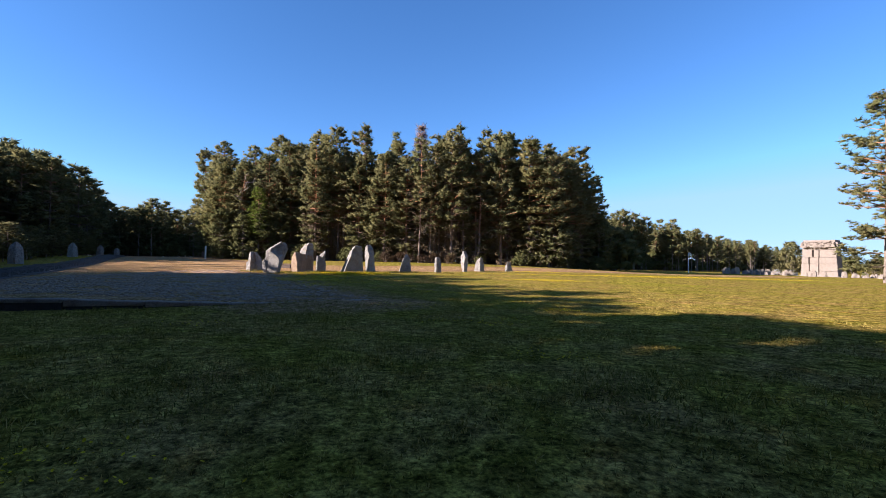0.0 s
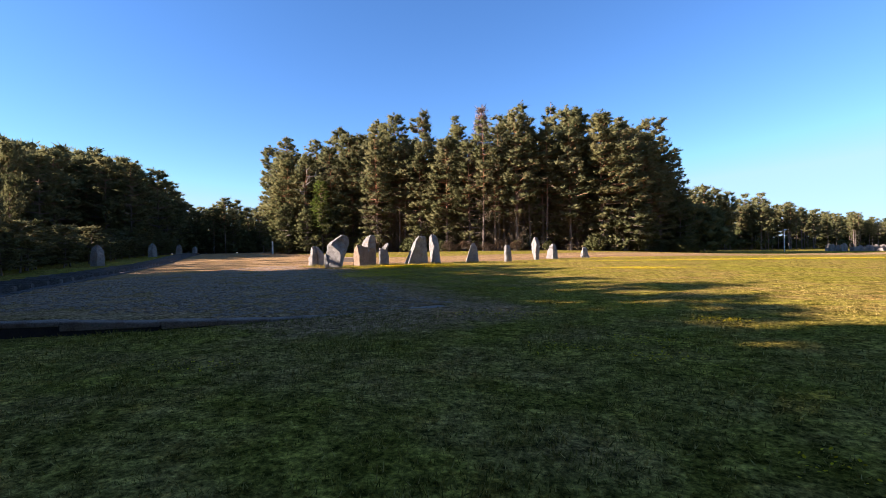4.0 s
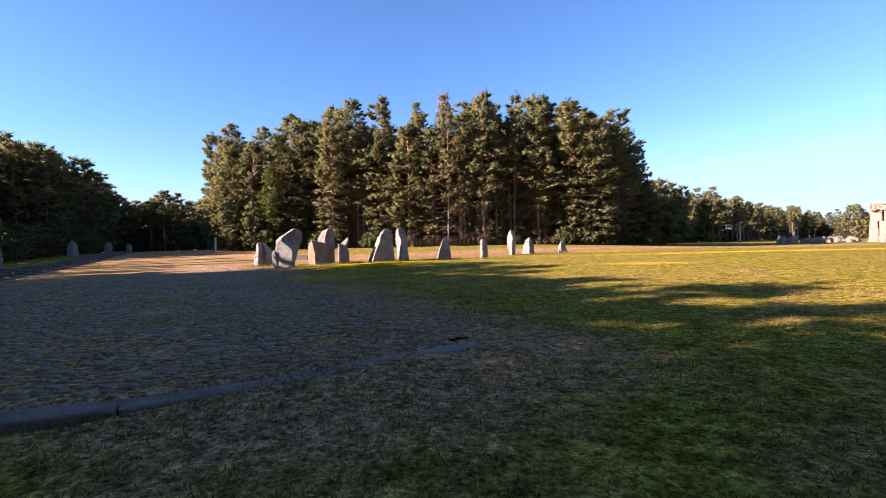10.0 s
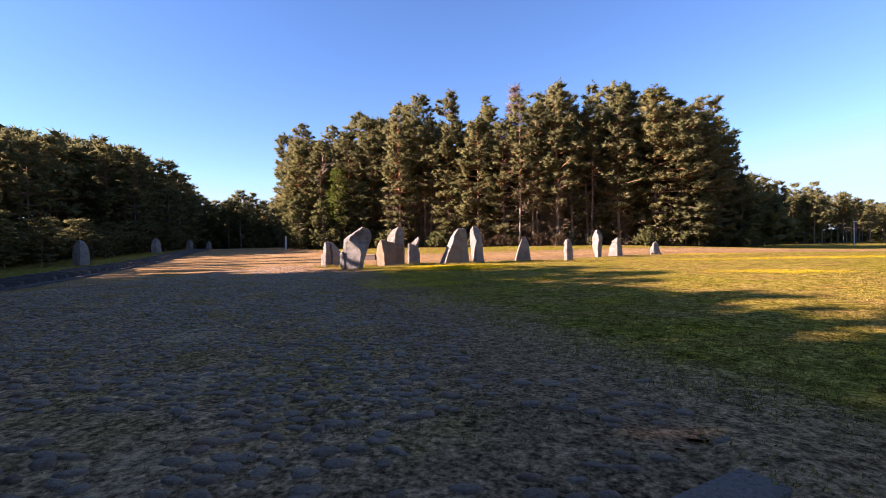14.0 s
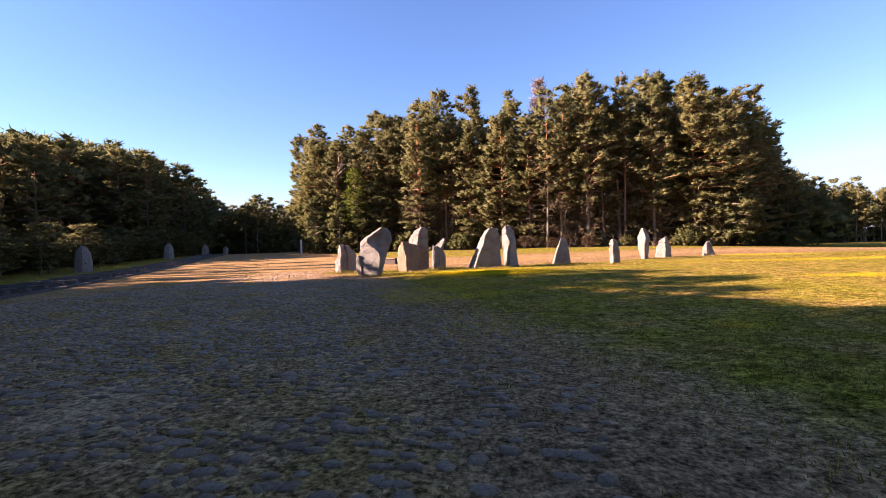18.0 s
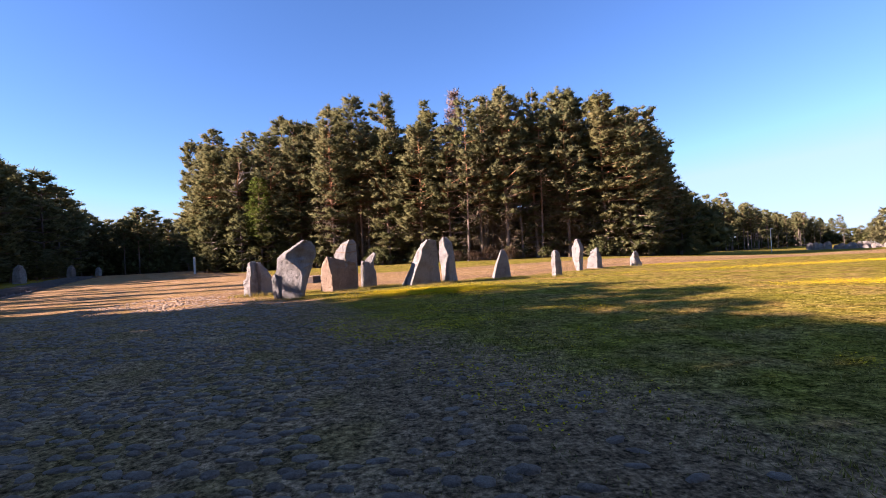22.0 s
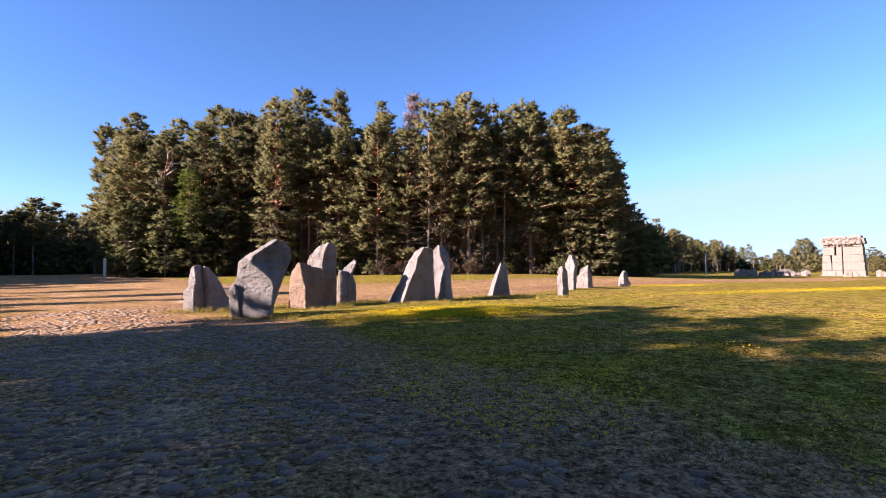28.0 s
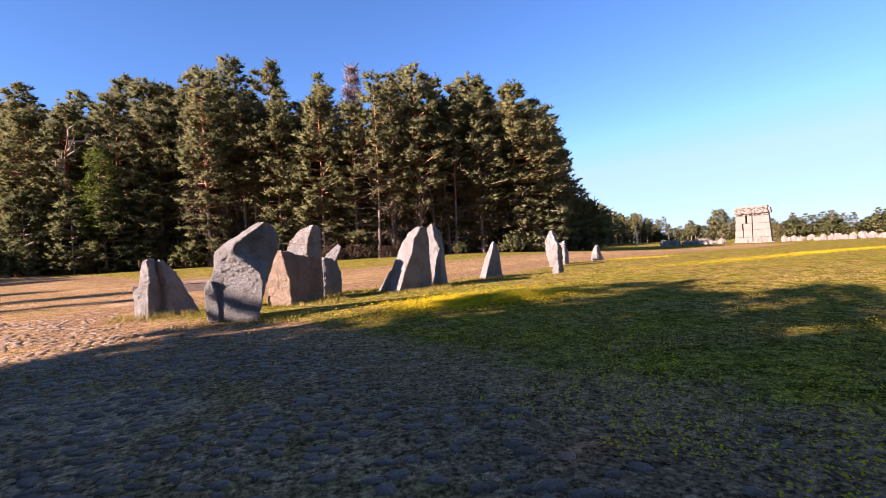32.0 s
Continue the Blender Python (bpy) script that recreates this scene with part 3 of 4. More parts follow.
WILLOWS = [shrub(96 + i, 8, 4.0, WILLOW, 260, 9, 0.65, "willow_tree", 7, 0.35, 0.22) for i in range(2)]
for group, label in ((POLE, "slim pine with a long bare sunlit reddish trunk"), (TALL, "tall Scots pine with a bare reddish trunk and dark green crown"), (EDGEP + BROAD, "broad Scots pine with dark green branches reaching low"), ([LAYERED], "big lone pine with level layered branches beside the field"),
                     (SPIRE, "slender pointed conifer rising above the grove"), (LOWP + LOWQ, "shaded dark green pine at the edge of the wood"),
                     (BUSHP, "young bushy pine at the foot of the grove"), (FARP, "distant pine in the far edge of the wood"),
                     ([LARCH], "bare pinkish-brown larch standing among green pines"), ([BIRCH], "young birch with fresh bright green leaves"),
                     (DENSE, "dense dark green shrub under the pines"), ([BROWN], "low reddish-brown leafless scrub before the pines"),
                     (WILLOWS, "pale yellow-green willow beside the memorial stones")):
    for p in group:
        tagged(p, label, "shrub" if "shrub" in label or "scrub" in label else "tree", group=label)

rng = random.Random(4)


def rise(x, stops):
    for (a, za), (b, zb) in zip(stops, stops[1:]):
        if a <= x <= b:
            return za + (zb - za) * (x - a) / (b - a)
    return stops[0][1] if x < stops[0][0] else stops[-1][1]


# trees that make the grove's skyline: x, y, height, kind
SKYLINE = [(-53, 104, 24.5, 1), (-47, 100, 25, 0), (-40, 99, 24, 0), (-34.5, 98.8, 26.5, 0), (-29, 96, 24, 0), (-24.5, 93, 26, 0), (-20, 87.2, 25.3, 0),
           (-15.8, 92, 27.2, 0), (-9.5, 92, 25.6, 2), (-4.3, 94.5, 28.0, 3), (0.6, 91.8, 25.6, 0), (3.3, 96.4, 29.2, 2), (9.1, 98.1, 29, 2), (13, 96, 26.2, 1),
           (18.5, 99, 26.5, 0), (23, 103, 27.2, 0), (29.3, 103.5, 26.8, 4), (12.3, 88.5, 25.2, 5), (23.5, 97, 23.5, 5), (35, 108, 21, 1)]
for x, y, h, kind in SKYLINE:
    proto = (rng.choice(TALL), rng.choice(EDGEP), rng.choice(SPIRE), LARCH, BROAD[1], BROAD[0])[kind]
    plant(proto, x, y, h / 25, rng.uniform(0, 360))
ROOF = [(-60, 20), (-45, 22), (-20, 24), (0, 25), (12, 25), (25, 23), (40, 19)]
behind = []
for row, y0 in enumerate((83, 87, 92, 98, 105, 113, 122)):
    x = -66
    while x < 27 + row * 2.5:
        y = y0 + rng.uniform(-1.8, 1.8) + 0.16 * max(0, x)
        h = rise(x, ROOF) * rng.uniform(0.74, 0.98)
        if -8.5 < x < -1 and y < 102:
            h *= 0.8
        if x + 3.3 > -0.5 * (y - 10.5) and not (row < 2 and abs(x - 3) < 5 and rng.random() < 0.4):
            open_front = -21 < x < -17 or -3 < x < 8
            kind = EDGEP if row < 2 and rng.random() < (0.25 if open_front else 0.85) else TALL
            if row < 4:
                plant(rng.choice(kind), x, y, h / 25, rng.uniform(0, 360), 1.1)
            else:
                behind.append((rng.choice(FARP), x, y, h / 16, rng.uniform(0, 360), 0.75))
        x += rng.uniform(3.0, 5.0) if row else rng.uniform(3.4, 6.0)
for _ in range(120):
    x = rng.uniform(-58, 42)
    y = rng.uniform(100, 130)
    if x + 3.3 > -0.5 * (y - 10.5):
        behind.append((rng.choice(DENSE), x, y, rng.uniform(2.4, 4.6), rng.uniform(0, 360), 1.1))
for x0, x1, gap in ((-22, -15, 3.2), (-4, 9, 2.2)):
    x = x0
    while x < x1:
        y = rng.uniform(79.8, 84.5) + 0.16 * max(0, x)
        plant(rng.choice(POLE), x, y, rng.uniform(0.78, 1.0), rng.uniform(0, 360))
        x += gap * rng.uniform(0.5, 1.5)
# low growth along the grove's front
for _ in range(46):
    x = rng.uniform(-42, 30)
    if -12 < x < 8 and rng.random() < 0.6:
        continue
    y = 81.5 + rng.uniform(-1.0, 2.5) + 0.16 * max(0, x)
    plant(rng.choice(DENSE), x, y, rng.uniform(0.6, 1.5), rng.uniform(0, 360))
for x, y, s in ((-40, 82.5, 1.15), (-38, 80.5, 1.2), (-34, 80, 1.05), (-31, 81, 1.2), (17, 84, 1.0), (23, 87, 1.2)):
    plant(rng.choice(BUSHP), x, y, s, rng.uniform(0, 360))
plant(BIRCH, -31.4, 80.6, 1.12)
for x, y, s in ((-41, 84, 0.85), (-37.2, 82.6, 0.8), (-28.5, 82.5, 0.72), (21, 86.5, 0.8), (27, 91, 0.95), (31.5, 95, 0.9)):
    plant(LOWP[2], x, y, s, rng.uniform(0, 360), 1.15)
for k in range(9):
    plant(BROWN, -10 + k * 1.5 + rng.uniform(-0.5, 0.5), 80 + rng.uniform(-0.6, 0.6), rng.uniform(0.8, 1.2), rng.uniform(0, 360))



def dead_tree(x, y, height):
    """A leafless pine: a bare trunk that forks into pale crooked limbs."""
    r = random.Random(17)
    root = new("dead_tree")
    root.matrix_world = pose(x, y, gz(x, y))
    tagged(root, "dead pale barkless pine with crooked bare limbs", "tree")
    stem = [Vector((0.3 * math.sin(k), 0.2 * math.cos(k * 1.7), height * k / 7)) for k in range(8)]
    stem[0].z = -0.3
    link("trunk", *tube(stem, [0.2 - 0.022 * k for k in range(8)], 7), BARK, root)
    for k in range(8):
        at = stem[5].lerp(stem[7], k / 8)
        a = r.uniform(0, 6.28)
        ln = r.uniform(1.0, 2.3)
        knee = at + Vector((math.cos(a) * ln * 0.6, math.sin(a) * ln * 0.6, r.uniform(-0.2, 0.5)))
        tip = knee + Vector((math.cos(a + 0.7) * ln * 0.35, math.sin(a + 0.7) * ln * 0.35, r.uniform(0.4, 1.5)))
        fork = knee + Vector((math.cos(a - 0.8) * ln * 0.3, math.sin(a - 0.8) * ln * 0.3, r.uniform(0.1, 0.9)))
        link("limb", *join([tube([at, knee, tip], [0.11, 0.07, 0.02], 5), tube([knee, fork], [0.06, 0.015], 4)]), SNAG, root)


dead_tree(-34.8, 81.8, 14.5)
# the shaded wood beside the road, which throws its shade over the path
for row in range(6):
    s = -62.0
    while s < 185:
        n = -17.0 - row * 4.4 + rng.uniform(-1.4, 1.4) + 6 * smooth01((s - 60) / 60)
        p = ACROSS * n + ALONG * s
        h = rng.uniform(12.8, 15.2) + row * 0.4 + 5.0 * smooth01((s - 80) / 40)
        wide = 1.0
        q = s + 0.265 * (n + 17)
        if 26 < q < 43.7:
            h += 1.0 + 0.6 * smooth01((q - 36) / 4)
        elif 43.7 <= q < 80 and row < 6:
            lone = row < 3 and rng.random() < 0.72
            h = ((8.6, 10.2, 12.0)[row] if q < 54 else 12.8) if lone else (rng.uniform(3.8, 5.6), rng.uniform(4.5, 6.5), rng.uniform(7, 9), rng.uniform(8.5, 10.5), rng.uniform(11.5, 13), rng.uniform(13, 14.5))[row]
            wide = 0.5 if lone else 1.0
        if row < 2 and s > 55 and rng.random() < 0.62:
            s += rng.uniform(3.0, 5.2)
            continue
        if row < 2 and s > 20:
            plant(rng.choice(LOWP), p.x, p.y, h / 12, rng.uniform(0, 360), 1.05 * wide)
        else:
            behind.append((rng.choice(LOWQ) if row < 4 else rng.choice(FARP), p.x, p.y, h / (12 if row < 4 else 16), rng.uniform(0, 360), wide if row < 4 else 1.25))
        s += rng.uniform(3.0, 5.2) if s > 44 else rng.uniform(2.4, 3.6)
for k in range(50):
    s = 46 + 2.2 * k + rng.uniform(-0.8, 0.8)
    p = ACROSS * (rng.uniform(-14.8, -13.0) + 4 * smooth01((s - 60) / 60)) + ALONG * s
    behind.append((rng.choice(LOWQ), p.x, p.y, rng.uniform(0.28, 0.42), rng.uniform(0, 360), 1.6))
for _ in range(75):
    s = rng.uniform(18, 125)
    p = ACROSS * (rng.uniform(-20.5, -17.5) + 6 * smooth01((s - 60) / 60)) + ALONG * s
    behind.append((rng.choice(DENSE), p.x, p.y, rng.uniform(0.8, 1.5), rng.uniform(0, 360), 1.4))
for _ in range(90):
    s = rng.uniform(20, 185)
    p = ACROSS * rng.uniform(-38, -19) + ALONG * s
    behind.append((rng.choice(DENSE), p.x, p.y, rng.uniform(0.8, 2.2), rng.uniform(0, 360), 1.3))
for row in range(4):
    s = 40.0
    while s < 130:
        p = ACROSS * (-45 - 5 * row + rng.uniform(-2, 2)) + ALONG * s
        behind.append((rng.choice(FARP), p.x, p.y, rng.uniform(0.8, 0.95), rng.uniform(0, 360), 1.4))
        behind.append((rng.choice(DENSE), p.x + 2, p.y, rng.uniform(2.0, 3.4), rng.uniform(0, 360), 1.3))
        s += rng.uniform(3.5, 5.5)
# slim pines added, mostly out of view, to cast shadow stripes over the road
for q in (44.9, 47.0, 49.4, 51.6, 54.2, 57.0, 60.5, 64.0):
    p = ACROSS * (-16.5 + rng.uniform(-1, 1)) + ALONG * q
    plant(rng.choice(LOWP), p.x, p.y, rng.uniform(0.68, 0.76), rng.uniform(0, 360), 0.42)
# closing the road's far end
for _ in range(95):
    s, n = rng.uniform(160, 215), rng.uniform(-20, 42)
    p = ACROSS * n + ALONG * s
    behind.append((rng.choice(FARP), p.x, p.y, rng.uniform(0.8, 1.1), rng.uniform(0, 360), 1.1))
    p = ACROSS * (n + 2) + ALONG * (s + 3)
    behind.append((rng.choice(DENSE), p.x, p.y, rng.uniform(2.2, 3.8), rng.uniform(0, 360), 1.3))
# woods beyond the field
for _ in range(210):
    f = rng.random()
    x, y = 38 + 150 * f, 136 + 115 * f + rng.uniform(0, 40)
    behind.append((rng.choice(FARP), x + rng.uniform(-6, 6), y, (1.25 - 0.5 * f) * rng.uniform(0.75, 1.1), rng.uniform(0, 360), 1.0))
for _ in range(90):
    f = rng.random()
    behind.append((rng.choice(DENSE), 40 + 150 * f, 142 + 115 * f + rng.uniform(0, 30), rng.uniform(1.5, 3.2), rng.uniform(0, 360), 1.5))
for _ in range(200):
    f = rng.random()
    x, y = 170 + 60 * f, 240 - 240 * f
    low = rng.random() < 0.5
    behind.append((rng.choice(DENSE if low else FARP), x + rng.uniform(-15, 15), y, rng.uniform(1.6, 3.0) if low else rng.uniform(0.45, 0.65), rng.uniform(0, 360), 1.5))
# unseen woods added behind the start of the walk to dim the sky light there
for _ in range(70):
    behind.append((rng.choice(FARP), rng.uniform(-32, 22), rng.uniform(-30, -9), rng.uniform(1.0, 1.35), rng.uniform(0, 360), 1.4))
for _ in range(60):
    x = rng.uniform(6, 50)
    behind.append((rng.choice(FARP), x, 0.35 * x - 7 - rng.uniform(0, 22), rng.uniform(1.0, 1.35), rng.uniform(0, 360), 1.4))
plant(LARCH, -43.5, 100.5, 0.74, 60, 0.9)
plant(LAYERED, 54.4, 57.4, 1.0, 40, 1.0)
plant(WILLOWS[0], 90, 121, 1.05)
plant(WILLOWS[1], 118, 128, 0.6)


def build_woods(places):
    """The trees behind the first rows and the unseen ones behind the start, as one mass for bark and one for each kind
    of foliage.
    """
    slots = {"trunk": 0, "dead_brushwood": 0, "stems": 0, "crown": 1, "foliage": 2}
    bins = {0: [], 1: [], 2: []}
    cache = {}
    for proto, x, y, scale, turn, wide in places:
        if proto.name not in cache:
            cache[proto.name] = []
            for ob in proto.children:
                co = np.array([v.co for v in ob.data.vertices])
                fa = np.array([(p.vertices[0], p.vertices[i], p.vertices[i + 1]) for p in ob.data.polygons for i in range(1, len(p.vertices) - 1)])
                no = np.zeros((len(co), 3))
                corner = np.array([c.vector for c in ob.data.corner_normals])
                no[np.array([c.vertex_index for c in ob.data.loops])] = corner
                cache[proto.name].append((slots[ob.name.split(".")[0]], co, fa, no))
        a = radians(turn)
        spin = np.array(((math.cos(a), -math.sin(a), 0), (math.sin(a), math.cos(a), 0), (0, 0, 1)))
        m = spin * scale
        m[:, :2] *= wide
        for slot, co, fa, no in cache[proto.name]:
            bins[slot].append((co @ m.T + (x, y, gz(x, y)), fa, no @ spin.T))
    woods = new("woods")
    tagged(woods, "dense dark pine woods standing behind the front trees", "woods", kind="stuff")
    for slot, material, name in ((0, BARK, "trunks"), (1, NEEDLES, "crowns"), (2, YOUNG, "undergrowth")):
        starts = np.cumsum([0] + [len(v) for v, _, _ in bins[slot]])
        verts = np.concatenate([v for v, _, _ in bins[slot]])
        faces = np.concatenate([f + n for (_, f, _), n in zip(bins[slot], starts)])
        tagged(leafy(name, verts, faces, np.concatenate([n for _, _, n in bins[slot]]) if slot else None, material, woods), kind="stuff")


build_woods(behind)
for proto in POLE + TALL + EDGEP + BROAD + [LAYERED] + SPIRE + LOWP + LOWQ + BUSHP + FARP + [LARCH, BIRCH, BROWN] + DENSE + WILLOWS:
    drop(proto)


# ---- standing stones ----
def stone_mesh(name, shells, rough, seed, materials, grain):
    """A split boulder from one or more shells: matching lines of (across, up) places for its outer edge, its crest and its inner edge, then how far the outer edge, the crest and the inner edge
    lie back, and the thickness."""
    bm = bmesh.new()
    for slot, (outer, crest, inner, (oy, cy, iy), thick) in enumerate(shells):
        rings = []
        for k, ((ou, ov), (cu, cv), (iu, iv)) in enumerate(zip(outer, crest, inner)):
            f = 1 - 0.45 * k / (len(outer) - 1)
            rings.append([bm.verts.new(p) for p in ((ou, oy * f, ov), (cu, cy * f, cv), (iu, iy * f, iv), (iu * 0.9 + ou * 0.1, iy * f + thick * f, iv * 0.98), (ou * 0.85 + iu * 0.15, oy * f + thick * f, ov * 0.97))])
        for low, high in zip(rings, rings[1:]):
            for i in range(5):
                j = (i + 1) % 5
                bm.faces.new((low[i], low[j], high[j], high[i])).material_index = min(slot, len(materials) - 1)
        bm.faces.new(rings[-1]).material_index = min(slot, len(materials) - 1)
        bm.faces.new(rings[0][::-1])
    bmesh.ops.recalc_face_normals(bm, faces=bm.faces)
    bmesh.ops.bevel(bm, geom=bm.edges[:], offset=0.025, segments=1, affect="EDGES")
    bmesh.ops.triangulate(bm, faces=bm.faces[:])
    for _ in range(6):
        bmesh.ops.subdivide_edges(bm, edges=[e for e in bm.edges if e.calc_length() > grain], cuts=1, use_grid_fill=True)
        bmesh.ops.triangulate(bm, faces=bm.faces[:])
    bm.normal_update()
    for v in bm.verts:
        p = v.co + Vector((seed * 3.7, 0, 0))
        chip = abs(noise.noise(p * 2.3)) + 0.5 * abs(noise.noise(p * 5.1))
        d = noise.noise(p * 1.3) * 0.5 - chip * 0.9 + 0.4 + noise.noise(p * 7.0) * 0.4 + noise.noise(p * 14.0) * 0.4 + noise.noise(p * 27.0) * 0.35
        v.co += v.normal * d * rough
    me = bpy.data.meshes.new(name)
    bm.to_mesh(me)
    bm.free()
    for material in materials:
        me.materials.append(material)
    return me


def simple_shell(w, h, peak, thick):
    """A rough upright slab with a slanting top."""
    rows = ((1.0, -0.2), (1.0, 0.45), (0.82, 0.8))
    outer = [(-w * a, h * b) for a, b in rows] + [(w * (peak - 0.22), h)]
    inner = [(w * a, h * b * 0.95) for a, b in rows] + [(w * (peak + 0.2), h * 0.97)]
    crest = [(w * 0.1 * a, h * b) for a, b in rows] + [(w * peak, h)]
    return outer, crest, inner, (0.1, -0.2, 0.2), thick


def standing_stone(x, y, shells, material, label, seed, turn=None, rough=0.05, name="standing_stone", grain=0.075):
    ob = new(name, stone_mesh(name, shells, rough, seed, material if isinstance(material, tuple) else (material,), grain))
    if turn is None:
        turn = math.degrees(math.atan2(-(x + 10.5), y - 23))
    ob.matrix_world = pose(x, y, gz(x, y) - 0.03, 0, 0, turn)
    return tagged(ob, label, "standing stone", group="row of standing stones")


def shell(outer, crest, inner, back=(0.15, -0.35, 0.75), thick=0.45):
    """Adds the foot that stands in the ground."""
    lines = [[(line[0][0], -0.35)] + list(line) for line in (outer, crest, inner)]
    return (*lines, back, thick)


standing_stone(-16.35, 41.8, [shell([(-0.87, 0), (-0.87, 0.85), (-0.7, 1.0), (-0.68, 1.4), (-0.6, 1.72), (-0.5, 1.8)], [(-0.52, 0), (-0.5, 0.85), (-0.48, 1.05), (-0.46, 1.4), (-0.52, 1.72), (-0.45, 1.81)], [(-0.1, 0), (-0.05, 0.6), (-0.1, 0.9), (-0.2, 1.3), (-0.25, 1.65), (-0.3, 1.8)], (0.2, -0.25, 0.45)),
                                shell([(-0.3, 0), (-0.2, 0.6), (-0.18, 1.2), (-0.25, 1.72)], [(-0.1, 0), (0.0, 0.6), (-0.02, 1.2), (-0.15, 1.74)], [(0.9, 0), (0.55, 0.75), (0.25, 1.35), (-0.06, 1.72)], (0.3, 0.1, 0.6))],
               GRANITE, "grey split boulder with a groove down its face", 1)
standing_stone(-14.1, 39.1, [shell([(-0.57, 0), (-0.6, 0.5), (-0.66, 1.0), (-0.5, 1.3), (-0.47, 1.6), (-0.45, 1.87), (-0.2, 2.08), (0.32, 2.42), (0.7, 2.66)], [(0.5, 0), (0.62, 0.5), (0.68, 1.0), (0.6, 1.3), (0.25, 1.6), (-0.05, 1.86), (0.0, 2.06), (0.45, 2.36), (0.8, 2.62)],
                                     [(0.63, 0), (0.75, 0.5), (0.9, 1.0), (1.02, 1.3), (1.12, 1.6), (1.22, 1.85), (1.26, 2.05), (1.22, 2.35), (1.02, 2.6)], (0.36, -0.22, 0.8), 0.5),
                               shell([(-0.66, 0), (-0.7, 0.5), (-0.72, 0.95), (-0.6, 1.15)], [(-0.42, 0), (-0.4, 0.5), (-0.5, 0.95), (-0.55, 1.15)], [(-0.3, 0), (-0.34, 0.5), (-0.42, 0.9), (-0.5, 1.1)], (0.42, 0.19, 0.32), 0.4)],
               GRANITE, "big leaning grey boulder broken rough at its top", 2, rough=0.034)
standing_stone(-12.6, 42.5, [shell([(-0.95, 0), (-0.95, 0.9), (-0.85, 1.5), (-0.6, 1.86)], [(-0.26, 0), (-0.3, 0.9), (-0.44, 1.5), (-0.52, 1.87)], [(0.95, 0), (0.95, 0.9), (0.92, 1.3), (0.9, 1.45)], (0.3, -0.5, 0.8), 0.5),
                               shell([(-0.4, 0.3), (-0.3, 1.7), (-0.18, 2.1), (0.12, 2.5), (0.58, 2.7)], [(0.3, 0.3), (0.36, 1.5), (0.42, 2.0), (0.5, 2.4), (0.64, 2.7)], [(0.94, 0.3), (0.96, 1.5), (0.96, 2.1), (0.95, 2.5), (0.84, 2.69)], (0.75, 0.15, 0.85), 0.4)],
               (PINK, GRANITE), "pink and grey granite boulder with a notched top", 3)
standing_stone(-11.3, 44.4, [shell([(-0.5, 0), (-0.48, 1.0), (-0.42, 1.55)], [(-0.36, 0), (-0.34, 1.0), (-0.3, 1.5)], [(0.36, 0), (0.33, 0.9), (0.2, 1.4)], (0.0, -0.1, 0.5), 0.4),
                               shell([(-0.3, 0.5), (-0.36, 1.3), (-0.2, 1.62), (0.26, 2.02)], [(0.0, 0.5), (0.0, 1.2), (0.18, 1.45), (0.36, 1.86)], [(0.3, 0.5), (0.2, 1.2), (0.28, 1.5), (0.4, 1.9)], (0.4, 0.12, 0.5), 0.35)],
               GRANITE, "small grey boulder with a forked top", 4)
standing_stone(-8.4, 43.9, [shell([(-0.87, 0), (-0.57, 1.1), (-0.2, 1.92), (0.08, 2.32), (0.4, 2.52)], [(-0.5, 0), (-0.2, 0.85), (0.1, 1.5), (0.2, 2.0), (0.5, 2.52)], [(1.0, 0), (0.98, 0.75), (0.94, 1.5), (0.92, 2.05), (0.86, 2.48)], (0.35, -0.48, 0.8), 0.5),
                              shell([(-1.26, 0), (-0.97, 0.42), (-0.7, 0.84)], [(-1.0, 0), (-0.85, 0.42), (-0.66, 0.84)], [(-0.2, 0), (-0.2, 0.42), (-0.3, 0.82)], (0.75, 0.4, 0.5), 0.35)],
               GRANITE, "wide grey granite stone sloping on one side", 5)
standing_stone(-6.9, 45.1, [shell([(-0.36, 0), (-0.44, 1.1), (-0.48, 1.95), (-0.42, 2.45), (-0.2, 2.66)], [(0.13, 0), (0.13, 0.8), (0.18, 1.5), (-0.09, 2.05), (-0.15, 2.67)], [(0.5, 0), (0.4, 0.85), (0.36, 1.7), (0.27, 2.3), (-0.03, 2.66)], (0.2, -0.25, 0.6), 0.35)],
               GRANITE, "tall narrow grey standing stone with a flat top", 6)
standing_stone(-3.7, 46.9, [shell([(-0.6, 0), (-0.32, 0.85), (0.0, 1.55), (0.13, 1.8)], [(-0.35, 0), (-0.15, 0.75), (0.08, 1.45), (0.17, 1.8)], [(0.62, 0), (0.53, 0.8), (0.44, 1.45), (0.26, 1.8)], (0.25, -0.35, 0.6), 0.4)],
               GRANITE, "pointed grey standing stone with three sides", 7, rough=0.035)
standing_stone(-0.4, 46.3, [shell([(-0.25, 0), (-0.28, 0.9), (-0.22, 1.48), (-0.1, 1.62)], [(0.02, 0), (-0.02, 0.8), (0.02, 1.3), (-0.04, 1.63)], [(0.28, 0), (0.27, 0.9), (0.19, 1.4), (0.07, 1.6)], (0.1, -0.08, 0.35), 0.4)],
               GRANITE, "small dark notched standing stone in the grass", 8, rough=0.07)
standing_stone(2.5, 51.9, [shell([(-0.2, 0), (-0.4, 0.9), (-0.41, 1.7), (-0.12, 2.3)], [(0.1, 0), (0.1, 0.9), (0.2, 1.6), (0.0, 2.32)], [(0.22, 0), (0.31, 0.9), (0.36, 1.75), (0.12, 2.28)], (0.2, -0.1, 0.5), 0.3)],
               GRANITE, "slim pale standing stone with a pointed top", 9)
